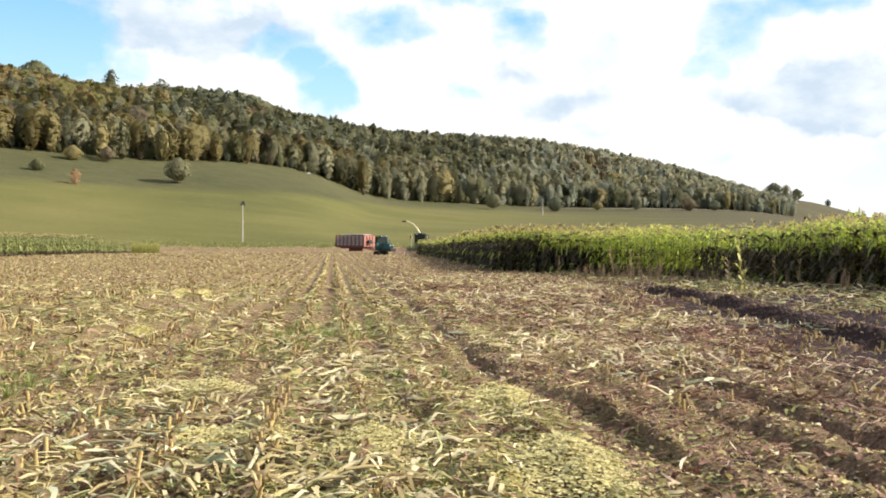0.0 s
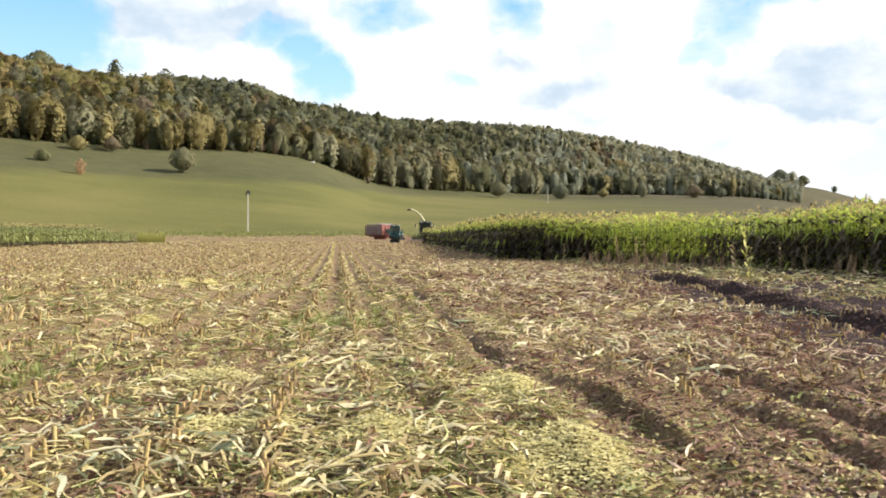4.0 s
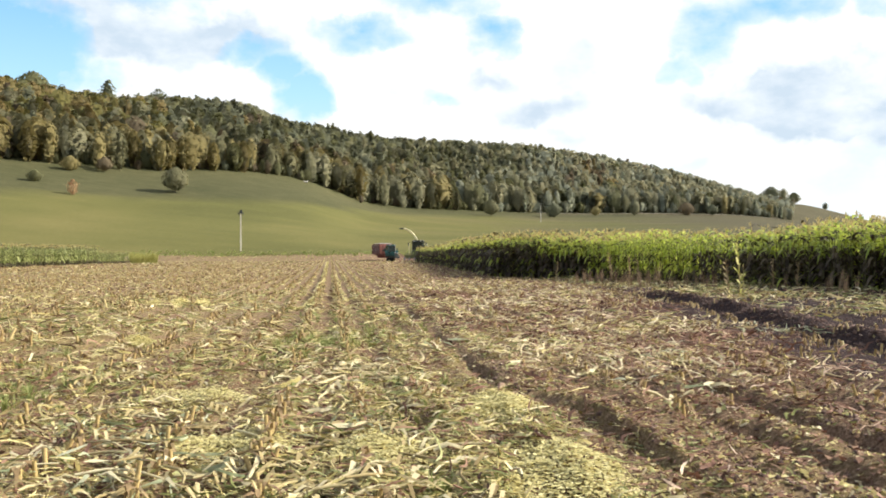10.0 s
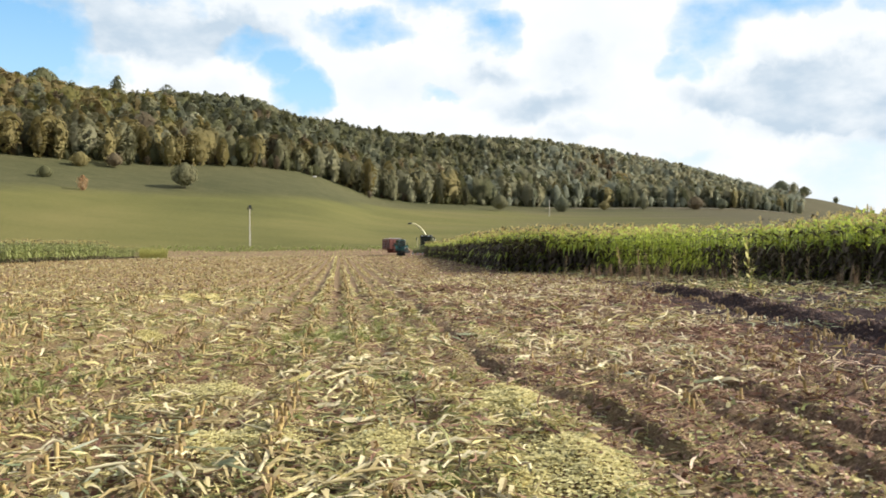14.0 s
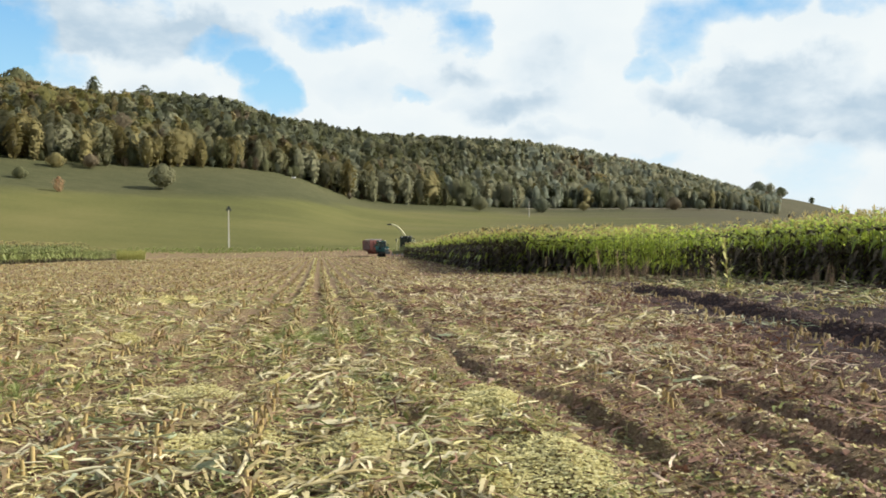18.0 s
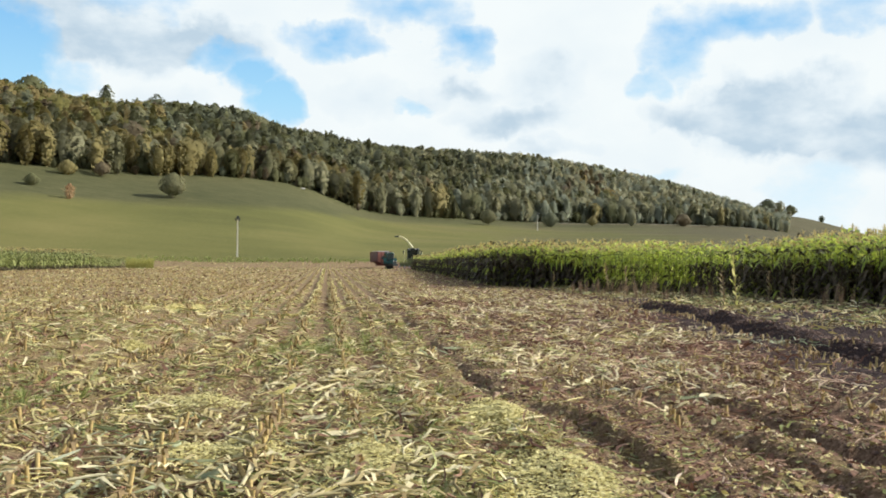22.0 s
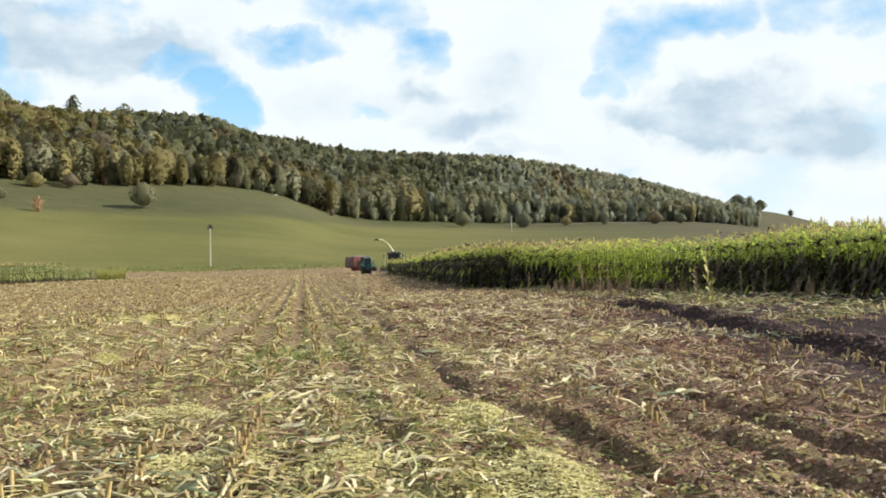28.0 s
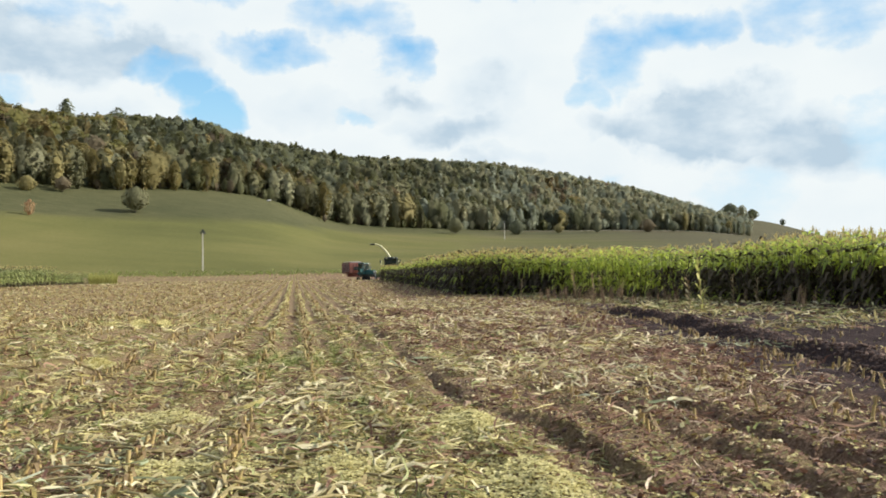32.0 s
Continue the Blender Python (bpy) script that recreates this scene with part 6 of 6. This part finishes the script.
def fallen_stalks():
    g = np.random.default_rng(59)
    shapes = []
    for i in range(6):
        k = Kit()
        ln, b = g.uniform(0.25, 0.8), g.uniform(-0.12, 0.12)
        pts = [(ln * (s - 0.5), b * math.sin(s * 3.1), 0.03 + 0.02 * math.sin(s * 5)) for s in np.linspace(0, 1, 5)]
        k.tube(pts, [0.01, 0.011, 0.01, 0.009, 0.006], 0, 6, False)
        for j in range(2):
            s = g.uniform(-0.3, 0.3) * ln
            a = g.uniform(-0.9, 0.9)
            o, w = Vector((math.cos(a), math.sin(a), 0)), Vector((-math.sin(a), math.cos(a), 0.3)).normalized()
            k.ribbon([Vector((s, 0, 0.04)), Vector((s, 0, 0.09)) + o * 0.1, Vector((s, 0, 0.04)) + o * 0.22], (0.02, 0.028, 0.006), w, 1)
        v, q, m = k.arrays()
        shapes.append((v, q, m))
    protos = {}
    PILES = ((-0.9, 10.3), (-1.3, 10.0), (-1.0, 10.5), (-0.9, 5.4), (-3.6, 9.5), (0.0, 5.0), (-2.0, 7.0), (2.6, 12.0), (-1.8, 5.6))
    for i in range(330):
        r = 4.0 + 12 * g.random() ** 1.3
        az = math.radians(g.uniform(-30, 24))
        x, y = r * math.sin(az), r * math.cos(az)
        if g.random() < 0.4:
            cx, cy = PILES[int(g.integers(0, len(PILES)))]
            x, y = cx + g.normal(0, 0.55), cy + g.normal(0, 0.5)
        if x + ROW * y > 1.3:
            continue
        w = int(g.integers(0, 6))
        if w not in protos:
            protos[w] = quads("fallen_stalk", *shapes[w][:2], [STALK, STALK], shapes[w][2])
            ob = protos[w]
        else:
            ob = new("fallen_stalk", protos[w].data)
        tagged(ob, "broken straw-coloured maize stalk lying on the stubble", "maize stalk", "fallen maize stalks")
        ob.matrix_world = pose(x, y, float(height(x, y)) + 0.02, g.uniform(-9, 9), g.uniform(-9, 9), g.normal(60, 55))


# whole stalks that lie about: middle, length, direction
STALKS = ((-0.57, 5.29, 0.79, 43), (-0.22, 5.04, 0.71, 32), (-0.7, 10.25, 1.3, -58), (-1.1, 9.0, 1.1, -93), (-1.1, 10.81, 0.86, 69), (-3.96, 10.6, 1.3, 74),
          (-2.67, 5.86, 0.6, 65), (-1.15, 5.6, 0.8, 90), (-1.09, 9.94, 1.0, -116), (1.8, 9.96, 0.8, 52), (2.38, 8.4, 0.62, 19), (-0.35, 9.52, 0.8, -69), (-2.64, 8.26, 0.48, 39))


def long_stalks():
    """Bent stalks with swollen joints and a torn leaf or two."""
    g = np.random.default_rng(101)
    for cx, cy, ln, deg in STALKS:
        k = Kit()
        s = np.linspace(-0.5, 0.5, 9)
        bow, kink = g.uniform(-0.05, 0.05), g.uniform(-0.04, 0.04)
        a = radians(deg)
        pts = []
        for t in s:
            side = ln * (bow * (1 - 4 * t * t) + kink * max(t, 0.0))
            x, y = ln * t * math.cos(a) - side * math.sin(a), ln * t * math.sin(a) + side * math.cos(a)
            pts.append((x, y, float(height(cx + x, cy + y) - height(cx, cy)) + 0.045 + 0.03 * abs(t)))
        k.tube(pts, [0.014 if n % 2 else 0.017 for n in range(8)] + [0.008], 0, 6, False)
        for n in range(2):
            p = Vector(pts[int(g.integers(2, 7))])
            b = a + g.uniform(-0.8, 0.8)
            o, w = Vector((math.cos(b), math.sin(b), 0)), Vector((-math.sin(b), math.cos(b), g.uniform(-0.6, 0.6))).normalized()
            k.ribbon([p, p + o * 0.12 + Vector((0, 0, 0.05)), p + o * 0.24, p + o * 0.34 + Vector((0, 0, -0.02))], (0.025, 0.045, 0.035, 0.008), w, 1)
        ob = quads("fallen_stalk", *k.arrays()[:2], [HUSK, HUSK], k.arrays()[2])
        tagged(ob, "long pale maize stalk with torn leaves lying on the stubble", "maize stalk", "fallen maize stalks")
        ob.matrix_world = pose(cx, cy, float(height(cx, cy)))


def leaf_heaps():
    """Small heaps of maize leaves torn off whole."""
    g = np.random.default_rng(61)
    shapes = {}
    for cx, cy, rad, n in ((-2.3, 6.8, 0.32, 34), (-2.0, 5.5, 0.36, 36), (-1.78, 6.0, 0.2, 16), (-2.9, 5.6, 0.3, 16), (-0.6, 6.9, 0.3, 14), (2.6, 9.2, 0.3, 16), (-0.4, 13.5, 0.5, 18), (0.9, 17.5, 0.6, 22), (6.4, 15.3, 0.45, 40), (3.4, 11.4, 0.3, 26)):
        heap = tagged(new("leaf_heap"), "small heap of torn grey-green maize leaves on the stubble", "maize leaves", "heaps of torn leaves")
        heap.matrix_world = pose(cx, cy, float(height(cx, cy)))
        for i in range(n):
            w = int(g.integers(0, 10))
            if w not in shapes:
                shapes[w] = quads("leaf", LITTER[w][0], LITTER[w][1], [TORN])
                ob = shapes[w]
            else:
                ob = new("leaf", shapes[w].data)
            x, y = g.normal(0, rad), g.normal(0, rad)
            s = float(g.uniform(0.15, 0.36))
            ob.parent = heap
            ob.matrix_local = pose(x, y, float(height(cx + x, cy + y) - height(cx, cy)) + g.uniform(0.0, 0.07), g.normal(0, 18), g.normal(0, 18), g.uniform(0, 360)) @ Matrix.Diagonal((s, s * 1.25, s, 1))


def shreds():
    """Crumbs and shreds, a finger's width or less, all over the near ground."""
    g = np.random.default_rng(67)
    n = 64000
    a0, a1 = 3.7 ** 0.5, 20 ** 0.5
    r = (a0 + g.random(n) * (a1 - a0)) ** 2
    az = np.radians(g.uniform(-34, 34, n))
    x, y = r * np.sin(az), r * np.cos(az)
    ok = g.random(n) > 0.85 * np.clip((x - 0.076 * y - 3.6) / 1.4, 0, 1)
    x, y, n = x[ok], y[ok], int(ok.sum())
    v = np.array([(-0.5, -0.14, 0), (0.5, -0.1, 0.12), (0.45, 0.12, 0.02), (-0.45, 0.16, 0.16)])
    flake = [(v, np.array([(0, 1, 2, 3)]), np.array([1])), (v * (0.8, 2.2, 1.5), np.array([(0, 1, 2, 3)]), np.array([1]))]
    p = np.stack([x, y, height(x, y) + g.uniform(0, 0.012, n), g.uniform(0, 6.28, n), np.abs(g.normal(0, 0.5, n)), g.uniform(0, 6.28, n), 0.015 + 0.065 * g.random(n) ** 2, g.integers(0, 2, n), g.choice([0, 0, 0, 1, 2, 3, 3, 3, 3], n)], 1)
    tagged(strew("plant_shreds", flake, p, [STRAW, STRAW, HUSK, LITTER_GREEN, LITTER_BROWN]), "fine brown and straw-coloured plant shreds on the soil", "crop litter", kind="stuff")


stubble()
leaf_heaps()
shreds()
litter()
headland()
strewn_leaves()
litter_around()
chaff()
chaff_trails()
weeds()
clods()
stray_plants()
dry_weeds()
fallen_stalks()
long_stalks()


# ---- what moves ----
def spot(p, d):
    """The place that lies d metres ahead, p/1480 to the side."""
    return (p - 784) / 1480 * d, d


# seconds, side, distance, the tractor's and the trailer's heading
RIG = ((0, 692, 130, 38, 50), (1, 696, 132.5, 35, 46), (2, 699.5, 135.5, 31, 42), (3, 704, 138.5, 27, 36), (3.5, 705, 140.5, 25, 33), (5.5, 706.5, 146.5, 22, 25), (6, 707, 148, 22, 23), (7, 707.5, 150, 22, 20), (8, 708.5, 151, 22, 18),
       (9, 709, 151.7, 23, 17), (10, 709.5, 152, 24, 16.5), (14, 712, 152, 24, 16), (20, 713, 152, 24, 16.5), (25, 712.5, 152, 25, 18), (26.5, 713.5, 151.5, 26, 18.5), (28, 717, 150.5, 30, 17.5), (30, 721.5, 148.5, 38, 15.5), (32, 727, 146.5, 46, 15.5))
REAPER = ((0, 757, 153, 0), (10, 756, 152.6, 0), (20, 754, 152.2, 0), (24.5, 753, 152, 0), (26, 756, 150, 0), (28, 764, 145, 0), (32, 771, 137.8, 0))


def along(rows, t):
    """The row at t, gliding from key to key."""
    rows = np.array(rows, float)
    k = min(max(int(np.searchsorted(rows[:, 0], t, "right")) - 1, 0), len(rows) - 2)
    a, b = rows[k], rows[k + 1]
    s0 = (b - rows[max(k - 1, 0)]) / max(b[0] - rows[max(k - 1, 0)][0], 1e-6)
    s1 = (rows[min(k + 2, len(rows) - 1)] - a) / max(rows[min(k + 2, len(rows) - 1)][0] - a[0], 1e-6)
    h = b[0] - a[0]
    u = (t - a[0]) / h
    return (2 * u ** 3 - 3 * u ** 2 + 1) * a + (u ** 3 - 2 * u ** 2 + u) * h * s0 + (3 * u ** 2 - 2 * u ** 3) * b + (u ** 3 - u ** 2) * h * s1


def seat(x, y, deg, up):
    return pose(x, y, float(height(x, y, False)) + up, 0, 0, deg)


def motions():
    times = [i * 0.1 for i in range(321)]
    tr, tl, hv = [], [], []
    for t in times:
        _, p, d, a, b = along(RIG, t)
        x, y = spot(p, d)
        tr.append((t, seat(x, y, a, 0.0)))
        hx, hy = x - 2.0 * math.sin(radians(a)), y + 2.0 * math.cos(radians(a))
        bx, by = hx - 5.0 * math.sin(radians(b)), hy + 5.0 * math.cos(radians(b))
        m = pose(hx, hy, float(height(bx, by, False)), 0, 0, b)
        tl.append((t, m))
        _, p, d, a = along(REAPER, t)
        hv.append((t, seat(*spot(p, d), -7.0, 0.0)))
    for thing, rows, wheels in ((TRACTOR, tr, TRACTOR_WHEELS), (TRAILER, tl, TRAILER_WHEELS), (HARVESTER, hv, HARVESTER_WHEELS)):
        walk(thing, rows[::5] if thing is HARVESTER else rows[::2])
        run, gone = [], 0.0
        for i, (t, m) in enumerate(rows):
            if i:
                step = m.translation - rows[i - 1][1].translation
                gone += step.dot(m.to_3x3() @ Vector((0, -1, 0)))
            run.append(gone)
        for w, r in wheels:
            home = w.matrix_local.translation.copy()
            walk(w, [(t, Matrix.Translation(home) @ Matrix.Rotation(g / r, 4, "X")) for (t, m), g in zip(rows, run)])
    walk(SKY, [(0, pose(0, 0, 0, 0, 0, -2.0)), (14, pose(0, 0, 0, 0, 0, 0.0)), (32, pose(0, 0, 0, 0, 0, 2.8))])


motions()
